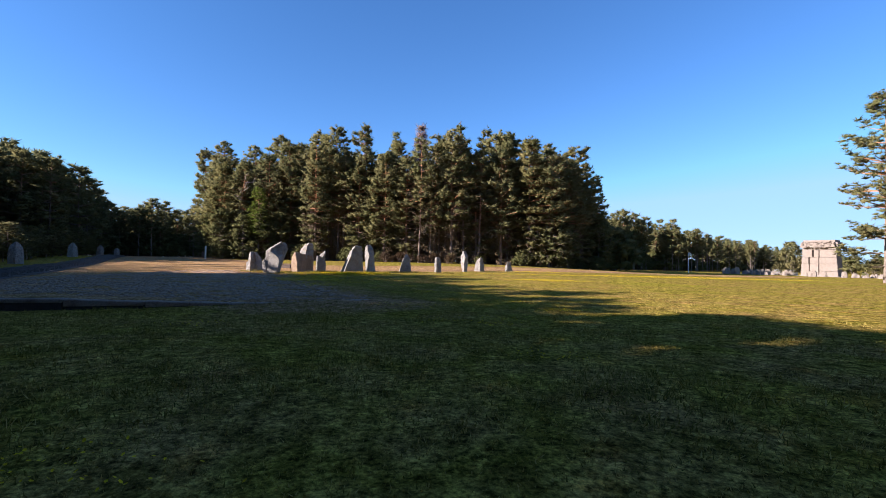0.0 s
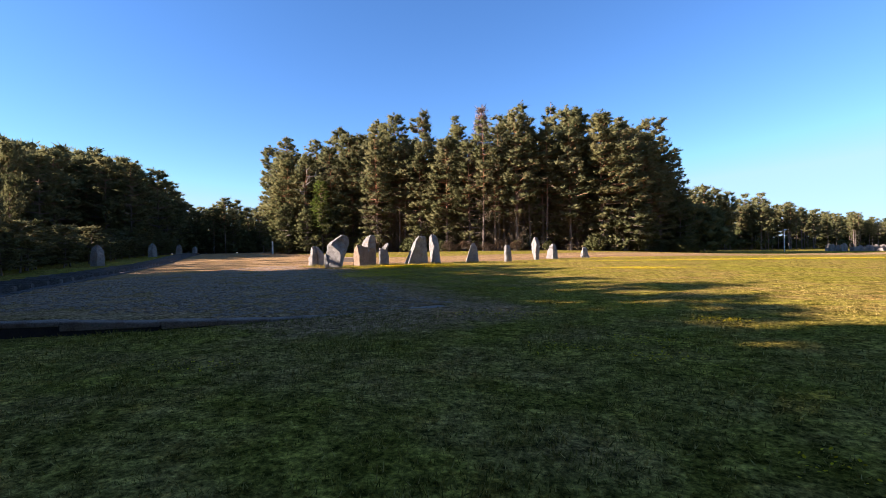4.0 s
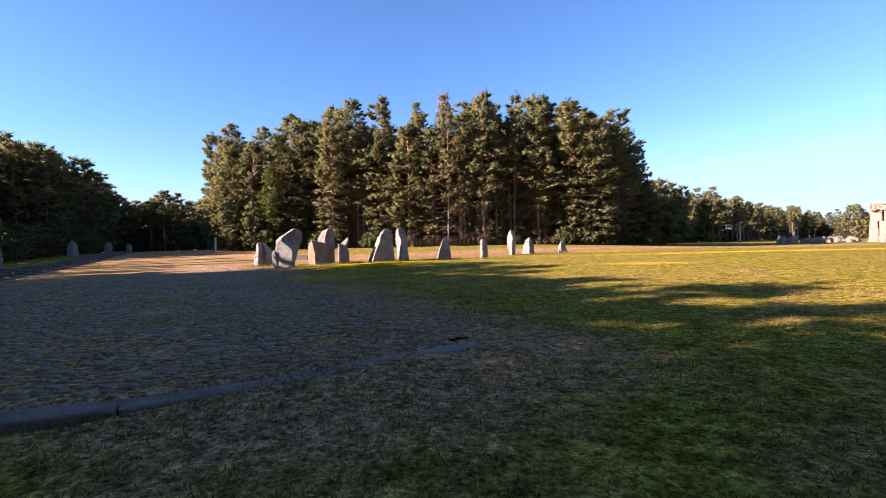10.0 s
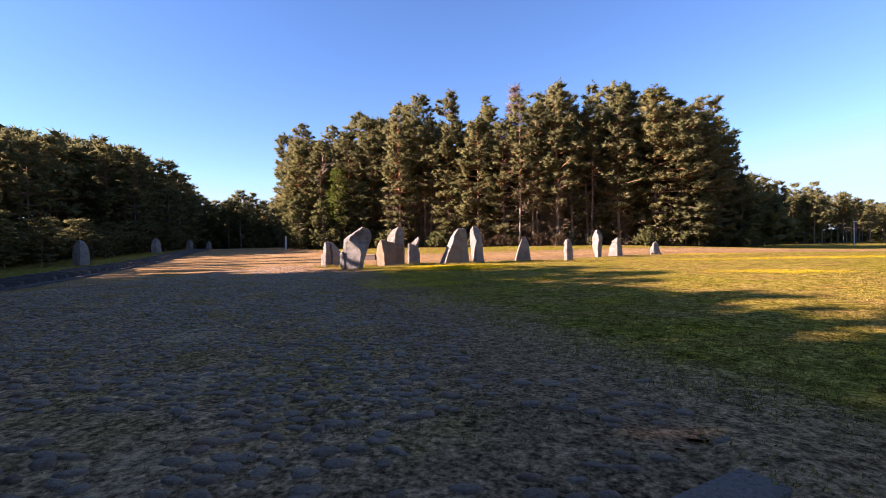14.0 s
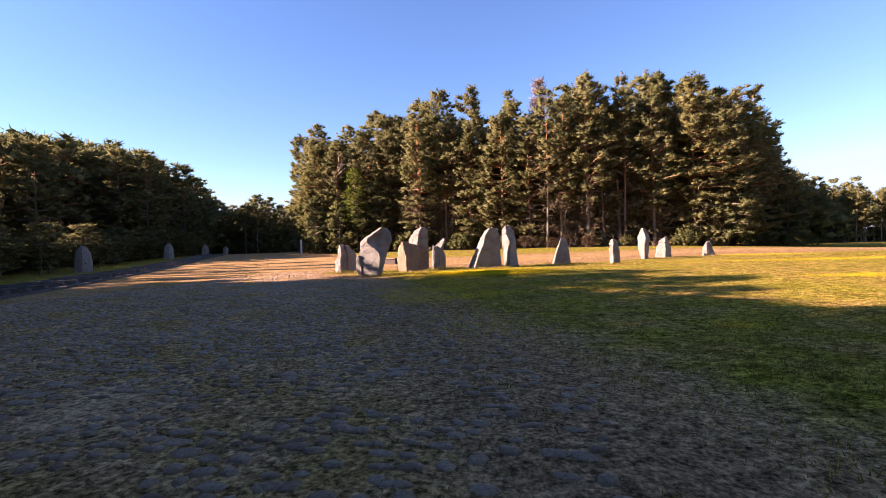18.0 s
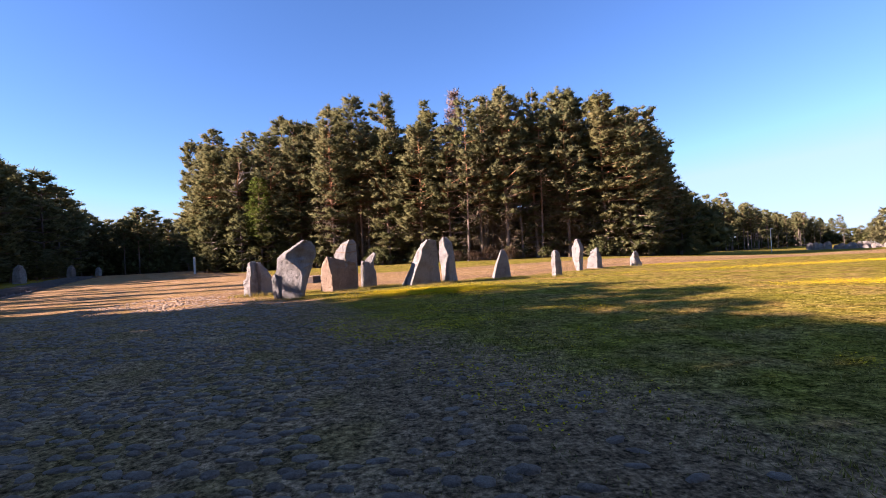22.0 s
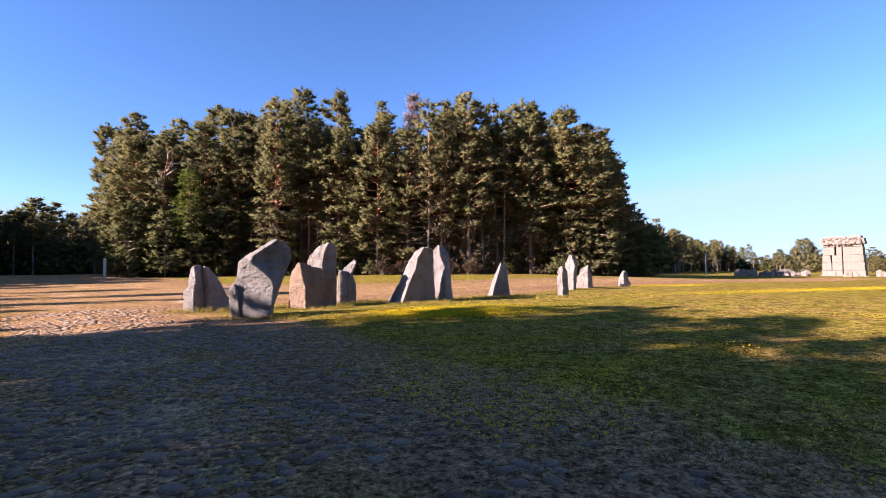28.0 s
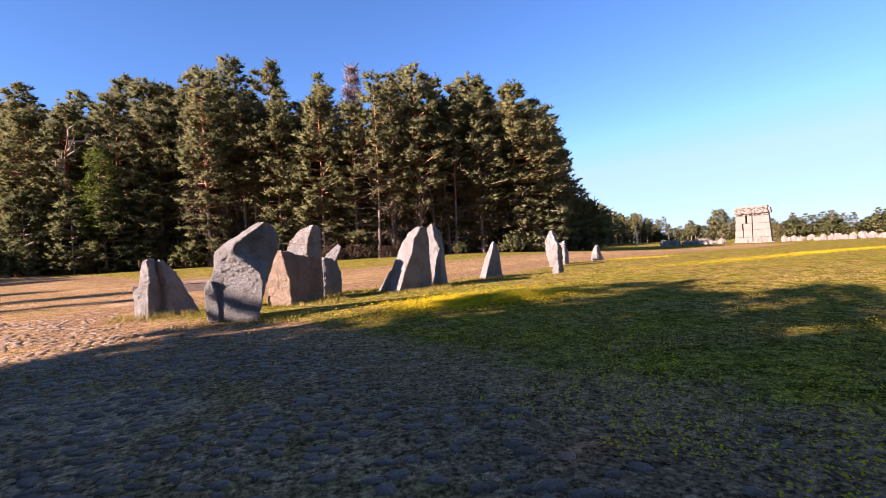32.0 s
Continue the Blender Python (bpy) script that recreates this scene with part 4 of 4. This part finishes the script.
standing_stone(4.3, 53.9, [shell([(-0.6, 0), (-0.5, 0.7), (-0.25, 1.3), (0.18, 1.62)], [(0.18, 0), (0.2, 0.7), (0.2, 1.3), (0.24, 1.63)], [(0.55, 0), (0.5, 0.8), (0.34, 1.2), (0.3, 1.58)], (0.2, -0.05, 0.5), 0.45)],
               GRANITE, "broad low grey stone with a sloping back", 10, rough=0.08)
standing_stone(7.8, 55.0, [shell([(-0.36, 0), (-0.42, 0.5), (-0.1, 1.1), (-0.05, 1.2)], [(0.0, 0), (0.0, 0.5), (0.0, 1.1), (0.0, 1.2)], [(0.52, 0), (0.35, 0.5), (0.18, 1.1), (0.05, 1.2)], (0.2, -0.2, 0.4), 0.4)],
               GRANITE, "low weathered grey stone in short grass", 11, rough=0.09)

ROW_STONES = [(-16.35, 41.8), (-14.1, 39.1), (-12.6, 42.5), (-11.3, 44.4), (-8.4, 43.9), (-6.9, 45.1), (-3.7, 46.9), (-0.4, 46.3)]
# boundary stones along the wood
for k in range(7):
    p = Vector((-44.0, 48.5)) + Vector((-14.2, 25.4)) * k
    h = 2.35 - 0.05 * k
    standing_stone(p.x, p.y, [simple_shell(0.66, h, 0.1, 0.5)], GRANITE, "shaded grey boundary stone before the dark wood", 20 + k, 25 + 6 * k)


# ---- concrete sleepers beside the road ----
KERB = [(-14.2, 12.6), (-16.0, 14.9), (-19.6, 20.0), (-24.4, 28.2), (-30.4, 38.2), (-33.7, 43.8), (-47.0, 66.5), (-58, 86)]


def build_sleepers():
    """A narrow kerb beside the road, and sleepers lying square to it on its far side."""
    bm = box_bm(2.5, 0.42, 0.34, 0.03)
    proto = new("concrete_sleeper", bpy.data.meshes.new("concrete_sleeper"))
    bm.to_mesh(proto.data)
    bm.free()
    proto.data.materials.append(SLEEPER)
    tagged(proto, "dark weathered concrete sleeper laid across the trackbed", "sleeper", group="concrete sleepers of the symbolic track")
    r = random.Random(7)
    kerb = new("track_kerb")
    tagged(kerb, "narrow grey concrete kerb between road and sleepers", "kerb", kind="structure")
    carry = 0.0
    for (ax, ay), (bx, by) in zip(KERB, KERB[1:]):
        a, run = Vector((ax, ay)), Vector((bx - ax, by - ay))
        ln = run.length
        turn = math.degrees(math.atan2(run.y, run.x))
        n = max(1, round(ln / 2.4))
        for k in range(n):
            p = a + run * ((k + 0.5) / n)
            part("kerbstone", box_bm(ln / n - 0.03, 0.34, 0.3, 0.025), SLEEPER, kerb).matrix_world = pose(p.x, p.y, road_z(p.x, p.y) - 0.2 + r.uniform(-0.01, 0.015), 0, 0, turn + r.uniform(-0.5, 0.5))
        while carry < ln:
            p = a + run * (carry / ln) + Vector((-run.y, run.x)).normalized() * 1.52
            copy_thing(proto, pose(p.x, p.y, gz(p.x, p.y) - 0.06 + r.uniform(-0.02, 0.03), 0, r.uniform(-1, 1), turn - 90 + r.uniform(-2, 2)))
            carry += 1.7
        carry -= ln
    bpy.data.objects.remove(proto)


build_sleepers()


# ---- memorial ----
def build_monument():
    root = new("stone_monument")
    root.matrix_world = pose(91, 112.5, gz(91, 112.5), 0, 0, -56)
    tagged(root, "tall pale granite block monument with a carved capstone", "monument")
    r = random.Random(9)
    for side in (-1, 1):
        course = 0.0
        for k, h in enumerate((1.3, 1.75, 1.55, 1.85)):
            cut = r.choice((0.0, r.uniform(-0.7, 0.7), r.uniform(-0.7, 0.7)))
            spans = ((-1.8, cut), (cut, 1.8)) if cut else ((-1.8, 1.8),)
            for a, b in spans:
                taper = 0.1 * k
                bm = box_bm(b - a - 0.05 - taper, 3.5 - 0.1 * k + r.uniform(-0.12, 0.12), h - 0.04, 0.06)
                part("block", bm, PALE, root).location = (side * 1.86 + (a + b) / 2 - side * 0.5 * taper, r.uniform(-0.06, 0.06), course)
            course += h
    bm = box_bm(7.5, 4.4, 2.25, 0.5)
    for v in bm.verts:
        if v.co.z > 1.5:
            v.co.x *= 0.95
    bmesh.ops.subdivide_edges(bm, edges=bm.edges[:], cuts=2, use_grid_fill=True)
    cap = part("capstone", bm, PALE, root, "carved capstone with rough relief")
    cap.location = (0, 0, 6.45)
    for _ in range(60):
        bm = bmesh.new()
        bmesh.ops.create_icosphere(bm, subdivisions=1, radius=1)
        ob = part("relief", bm, PALE, cap)
        ob.matrix_basis = pose(r.uniform(-3.2, 3.2), -2.2, r.uniform(0.4, 1.85), 0, r.uniform(-40, 40), 0) @ Matrix.Diagonal((r.uniform(0.15, 0.42), 0.3, r.uniform(0.1, 0.22), 1))
    for k in range(3):
        bm = box_bm(9.5 - k, 5.5 - 0.6 * k, 0.22, 0.02)
        part("step", bm, PALE, root).location = (0, 0, -0.3 + 0.2 * k)


build_monument()


def build_memorial_stones():
    r = random.Random(12)
    protos = []
    for k in range(6):
        w, h = r.uniform(0.5, 0.9), r.uniform(1.1, 1.9)
        ob = standing_stone(0, 0, [simple_shell(w, h, r.uniform(-0.3, 0.5), 0.6)], PALE, "rough pale pointed memorial stone in the field", 40 + k, name="memorial_stone", grain=0.45, rough=0.06)
        tagged(ob, "", "memorial stone", group="field of memorial stones")
        protos.append(ob)
    for k in range(200):
        f = r.random()
        x, y = (73 + 20 * f, 122 - 9 * f + r.uniform(-3, 3)) if k < 60 else (84 + 50 * f + r.uniform(-3, 3), 110 - 25 * f + r.uniform(-6, 6))
        if math.hypot(x - 91, y - 112.5) < 6:
            continue
        s = r.uniform(0.55, 1.1) if k < 60 else r.uniform(0.5, 1.0)
        copy_thing(r.choice(protos), pose(x, y, gz(x, y) - 0.1, 0, 0, r.uniform(-85, -35)) @ Matrix.Diagonal((s, s, s, 1)))
    for p in protos:
        bpy.data.objects.remove(p)
    slab = new("white_plinth", bpy.data.meshes.new("white_plinth"))
    bm = box_bm(5.4, 1.8, 1.6, 0.04)
    bm.to_mesh(slab.data)
    bm.free()
    slab.data.materials.append(make_plain("white_stone", (0.22, 0.2, 0.185)))
    slab.matrix_world = pose(92, 126, gz(92, 126) - 0.1, 0, 0, -45)
    tagged(slab, "long white stone plinth among the memorial stones", "plinth")


build_memorial_stones()


# ---- small things ----
def build_slab_bench():
    root = new("stone_plinth")
    root.matrix_world = pose(-18.2, 52.2, road_z(-18.2, 52.2) - 0.05, 0, 0, -8)
    tagged(root, "low brown stone plinth with a flat top on the cobbles", "plinth")
    part("base", box_bm(4.0, 1.9, 0.42, 0.02), make_plain("brown_stone", (0.09, 0.058, 0.042), 0.8, 6.0, 0.4), root)
    part("top", box_bm(4.06, 1.96, 0.09, 0.02), PINK, root).location = (0, 0, 0.42)


def build_post():
    root = new("sign_post")
    root.matrix_world = pose(-39.8, 79.0, gz(-39.8, 79.0) - 0.1)
    tagged(root, "pale wooden signpost at the corner of the grove", "post")
    part("pole", box_bm(0.24, 0.2, 2.3, 0.02), make_plain("pale_wood", (0.5, 0.46, 0.4)), root)


def build_car():
    """A pale car parked at the road's far end."""
    root = new("car")
    root.matrix_world = pose(-86.6, 152.0, gz(-86.6, 152.0), 0, 0, 60)
    tagged(root, "white car parked at the far end of the road", "car")
    paint = make_plain("white_car_paint", (0.7, 0.7, 0.7), 0.3, 3.0, 0.04, 0.0)
    glass = make_plain("dark_car_glass", (0.02, 0.025, 0.03), 0.1, 3.0, 0.1, 0.0)
    rubber = make_plain("tyre_rubber", (0.02, 0.02, 0.02), 0.8)
    part("body", box_bm(4.3, 1.75, 0.6, 0.14), paint, root).location = (0, 0, 0.3)
    bm = box_bm(2.5, 1.6, 0.6, 0.05)
    for v in bm.verts:
        if v.co.z > 0.3:
            v.co.x *= 0.72
            v.co.y *= 0.86
    part("cabin", bm, paint, root).location = (-0.2, 0, 0.88)
    for side in (-1, 1):
        bm = box_bm(1.9, 0.02, 0.34, 0.005)
        ob = part("side_window", bm, glass, root)
        ob.location = (-0.2, side * 0.765, 0.98)
        ob.rotation_euler = (side * 0.2, 0, 0)
        bm = box_bm(0.02, 1.3, 0.4, 0.005)
        ob = part("windscreen" if side > 0 else "rear_window", bm, glass, root)
        ob.location = (-0.2 + side * 1.22, 0, 0.96)
        ob.rotation_euler = (0, -side * 0.5, 0)
        for end in (-1, 1):
            bm = bmesh.new()
            bmesh.ops.create_cone(bm, cap_ends=True, segments=20, radius1=0.32, radius2=0.32, depth=0.2)
            ob = part("wheel", bm, rubber, root)
            ob.location = (end * 1.35, side * 0.8, 0.32)
            ob.rotation_euler = (math.pi / 2, 0, 0)
            bm = box_bm(0.05, 0.3, 0.12, 0.01)
            part("headlight" if end > 0 else "tail_light", bm, glass, root).location = (end * 2.14, side * 0.6, 0.6)


def build_lamp_post():
    root = new("street_lamp")
    root.matrix_world = pose(62, 118, gz(62, 118) - 0.1)
    tagged(root, "slim pale metal lamp post before the far woods", "lamp post")
    metal = make_plain("galvanised_steel", (0.5, 0.5, 0.5), 0.5, 8.0, 0.15, 0.1, 0.6)
    link("pole", *tube([Vector((0, 0, 0)), Vector((0, 0, 2.5)), Vector((0, 0, 5.0))], [0.09, 0.08, 0.06], 10), metal, root)
    part("lamp_head", box_bm(0.6, 0.25, 0.14, 0.04), metal, root).location = (0.25, 0, 4.95)


build_slab_bench()
build_post()
build_car()
build_lamp_post()


# ---- ground cover ----
def walk_side(x, y):
    """Distance from the line walked."""
    return near_line(x, y, [(0, -2), (-1.6, 6.5), (-4, 13), (-8, 19.6), (-12.4, 26.3), (-15.5, 36)])


def build_cobbles():
    r = random.Random(21)
    shapes = []
    for k in range(6):
        sides = 7
        top, rim, low = [], [], []
        for i in range(sides):
            a = 6.283 * i / sides + r.uniform(-0.25, 0.25)
            q = r.uniform(0.75, 1.12)
            top.append((math.cos(a) * q * 0.55, math.sin(a) * q * 0.55, r.uniform(0.8, 1.0)))
            rim.append((math.cos(a) * q * 0.9, math.sin(a) * q * 0.9, r.uniform(0.25, 0.6)))
            low.append((math.cos(a) * q, math.sin(a) * q, -0.7))
        verts = [(0, 0, 1.0)] + top + rim + low
        faces = [(0, 1 + i, 1 + (i + 1) % sides) for i in range(sides)]
        for ring in (0, 1):
            faces += [(1 + ring * sides + i, 1 + (ring + 1) * sides + i, 1 + (ring + 1) * sides + (i + 1) % sides, 1 + ring * sides + (i + 1) % sides) for i in range(sides)]
        me = bpy.data.meshes.new("cobble")
        me.from_pydata(verts, [], faces)
        me.materials.append(COBBLE)
        me.shade_smooth()
        shapes.append((np.array(verts), faces, me))
    singles = 0
    verts, faces = [], []
    y = 12.0
    while y < 46:
        x = -22.0
        while x < -2:
            px, py = x + r.uniform(-0.07, 0.07), y + r.uniform(-0.05, 0.05)
            x += r.uniform(0.2, 0.3)
            side = walk_side(px, py)
            if side > 9:
                continue
            rim = rim_depth(px, py)
            if rim < -1.3 or near_line(px, py, EDGE) < 0.35 or (rim < 0 and near_line(px, py, RIGHT) > 1.3):
                continue
            if noise.noise((px * 0.7, py * 0.7, 2)) > 0.25 or r.random() < 0.16 or r.random() > (rim + 1.3) / 3.2:
                continue
            w, d, h = r.uniform(0.06, 0.14), r.uniform(0.045, 0.095), r.uniform(0.008, 0.032)
            m = pose(px, py, (road_z(px, py) if rim > 0.2 else max(road_z(px, py), gz(px, py) + lump(px, py))) + 0.003, r.uniform(-6, 6), r.uniform(-6, 6), r.uniform(-25, 25)) @ Matrix.Diagonal((w, d, h, 1))
            co, fa, me = r.choice(shapes)
            if singles < 300 and side < 2.2 and 20 < py < 30:
                ob = new("cobble", me)
                ob.parent = road
                ob.matrix_world = m
                singles += 1
            else:
                n = len(verts)
                verts += (np.c_[co, np.ones(len(co))] @ np.array(m).T)[:, :3].tolist()
                faces += [tuple(i + n for i in f) for f in fa]
        y += r.uniform(0.17, 0.21)
    rest = link("cobbles", verts, faces, COBBLE, road, smooth=True)
    tagged(rest, kind="stuff")


def build_grass():
    r = np.random.default_rng(5)
    rr = random.Random(6)
    verts, faces = [], []

    def tufts(count, x0, x1, y0, y1, tall, keep):
        for _ in range(count):
            x, y = rr.uniform(x0, x1), rr.uniform(y0, y1)
            chance = keep(x, y)
            if rr.random() > chance:
                continue
            on_road = inside(x, y, ROAD_POLY) and rim_depth(x, y) > 0.2
            z = (road_z(x, y) if on_road else gz(x, y) + lump(x, y) + bank(x, y)) - 0.01
            h = tall * rr.uniform(0.5, 1.2) * (0.6 + 0.9 * max(0, noise.noise((x * 0.5, y * 0.5, 7)) + 0.3))
            for _ in range(4):
                a, w = rr.uniform(0, 6.28), rr.uniform(0.004, 0.008) * (1 + 0.06 * walk_side(x, y))
                ox, oy = rr.gauss(0, 0.045), rr.gauss(0, 0.045)
                lx, ly = rr.gauss(0, 0.5) * h, rr.gauss(0, 0.5) * h
                n = len(verts)
                verts.append((x + ox - math.cos(a) * w, y + oy - math.sin(a) * w, z))
                verts.append((x + ox + math.cos(a) * w, y + oy + math.sin(a) * w, z))
                verts.append((x + ox + lx, y + oy + ly, z + h * rr.uniform(0.7, 1.1)))
                faces.append((n, n + 1, n + 2))

    def meadow(x, y):
        if rr.random() > 1 / (1 + (walk_side(x, y) / 5) ** 2):
            return 0.0
        if near_line(x, y, RIGHT) < 1.1 and rr.random() < 0.75:
            return 0.0
        return 0.0 if inside(x, y, ROAD_POLY) and rim_depth(x, y) > 0.3 else 1.0

    def joints(x, y):
        return 0.8 / (1 + (walk_side(x, y) / 5) ** 2) if inside(x, y, ROAD_POLY) and noise.noise((x * 0.6, y * 0.6, 11)) > -0.1 else 0.0

    tufts(165000, -12, 11, 0.5, 40, 0.062, meadow)
    tufts(9000, -18, -2, 12, 38, 0.035, joints)
    for x, y in ROW_STONES:
        tufts(260, x - 1.5, x + 1.6, y - 0.9, y + 0.5, 0.2, lambda a, b: 1.0)
    fresh = len(faces)
    tufts(12000, -18, 2, 12, 38, 0.045, lambda x, y: math.exp(-(rim_depth(x, y) / 1.6) ** 2) if near_line(x, y, RIGHT) < 4 else 0.0)
    tufts(26000, -18, -2, 12, 38, 0.04, joints)
    dry = link("dry_grass", verts[fresh * 3:], [(3 * k, 3 * k + 1, 3 * k + 2) for k in range(len(faces) - fresh)], DRYBLADE)
    tagged(dry, "dry brownish grass tufts between and beside the cobbles", "grass", kind="stuff")
    verts, faces = verts[:fresh * 3], faces[:fresh]
    tagged(link("grass", verts, faces, BLADE), "short green grass blades of the meadow", "grass", kind="stuff")


def build_flowers():
    rr = random.Random(8)
    verts, faces = [], []

    def heads(count, cx, cy, sx, sy, size, turn=0.0):
        for _ in range(count):
            u, v = rr.gauss(0, sx), rr.gauss(0, sy)
            x = cx + u * math.cos(turn) - v * math.sin(turn)
            y = cy + u * math.sin(turn) + v * math.cos(turn)
            if rim_depth(x, y) > 0.2 and inside(x, y, ROAD_POLY):
                continue
            z = gz(x, y) + lump(x, y) + rr.uniform(0.06, 0.13)
            q = size * rr.uniform(0.7, 1.3)
            tx, ty = rr.gauss(0, 0.4) * q, rr.gauss(0, 0.4) * q
            n = len(verts)
            verts.append((x, y, z))
            for k in range(5):
                a = 1.2566 * k
                verts.append((x + math.cos(a) * q, y + math.sin(a) * q, z + 0.3 * q + math.cos(a) * tx + math.sin(a) * ty))
            faces.extend((n, n + 1 + k, n + 1 + (k + 1) % 5) for k in range(5))

    heads(11000, -7.6, 38.7, 1.5, 0.75, 0.021, 0.1)
    heads(1500, -5.6, 40.6, 1.8, 0.6, 0.014, 0.1)
    heads(900, -10.5, 37.0, 1.0, 0.4, 0.012)
    for cx, cy, n in ((-8.2, 30.8, 600), (-9.5, 29.0, 700), (-7.9, 27.9, 600), (-8.9, 27.9, 500), (-10.0, 30.4, 350), (-8.6, 33.4, 500), (-6.6, 29.5, 500), (-7.2, 32.2, 400), (-9.4, 34.6, 400), (-5.9, 23.3, 420), (-6.5, 24.9, 260), (-3.6, 31, 300), (-6.2, 35.2, 400), (-4.6, 27, 300)):
        heads(n, cx, cy, 0.75, 0.5, 0.0125, 0.5)
    for cx, cy, n in ((0.1, 10.0, 70), (1.3, 9.6, 90), (1.4, 10.7, 80), (3.4, 12.7, 200), (-1.3, 13.4, 60), (-0.8, 13.4, 70), (-0.4, 13.1, 60), (-2.3, 2.9, 40), (-1.7, 2.9, 30), (0.9, 18.5, 160), (2.6, 15.5, 160), (-1.5, 24, 160), (-0.5, 20.0, 120), (-4.2, 8.6, 60), (1.6, 6.5, 60)):
        heads(n, cx, cy, 0.3, 0.2, 0.011)
    heads(9000, 24, 51, 11, 0.7, 0.018, 0.25)
    heads(2200, 8.0, 35.2, 1.5, 0.5, 0.015)
    heads(1800, 11.0, 55.0, 2.5, 0.5, 0.016, 0.2)
    tagged(link("meadow_flowers", verts, faces, PETAL), "small bright yellow flowers scattered in the grass", "flowers", kind="stuff")


def build_stalks():
    r = random.Random(31)
    for x, y, h in ((-6.1, 31.3, 0.55), (-5.75, 31.5, 0.5), (-5.4, 31.2, 0.62)):
        root = new("weed_stalk")
        root.matrix_world = pose(x, y, gz(x, y) + lump(x, y) - 0.02)
        tagged(root, "thin dry upright weed stalk in the meadow", "weed", group="weed stalks")
        top = Vector((r.uniform(-0.03, 0.03), 0, h))
        link("stem", *tube([Vector((0, 0, 0)), top * 0.5, top], [0.007, 0.006, 0.004], 5), TWIGS, root)
        link("leaves", *join([tuft(r, Vector((0, 0, h * k / 9)), 0.06, 5) for k in range(2, 9)]), BLADE, root)


build_stalks()
build_cobbles()
build_grass()
build_flowers()
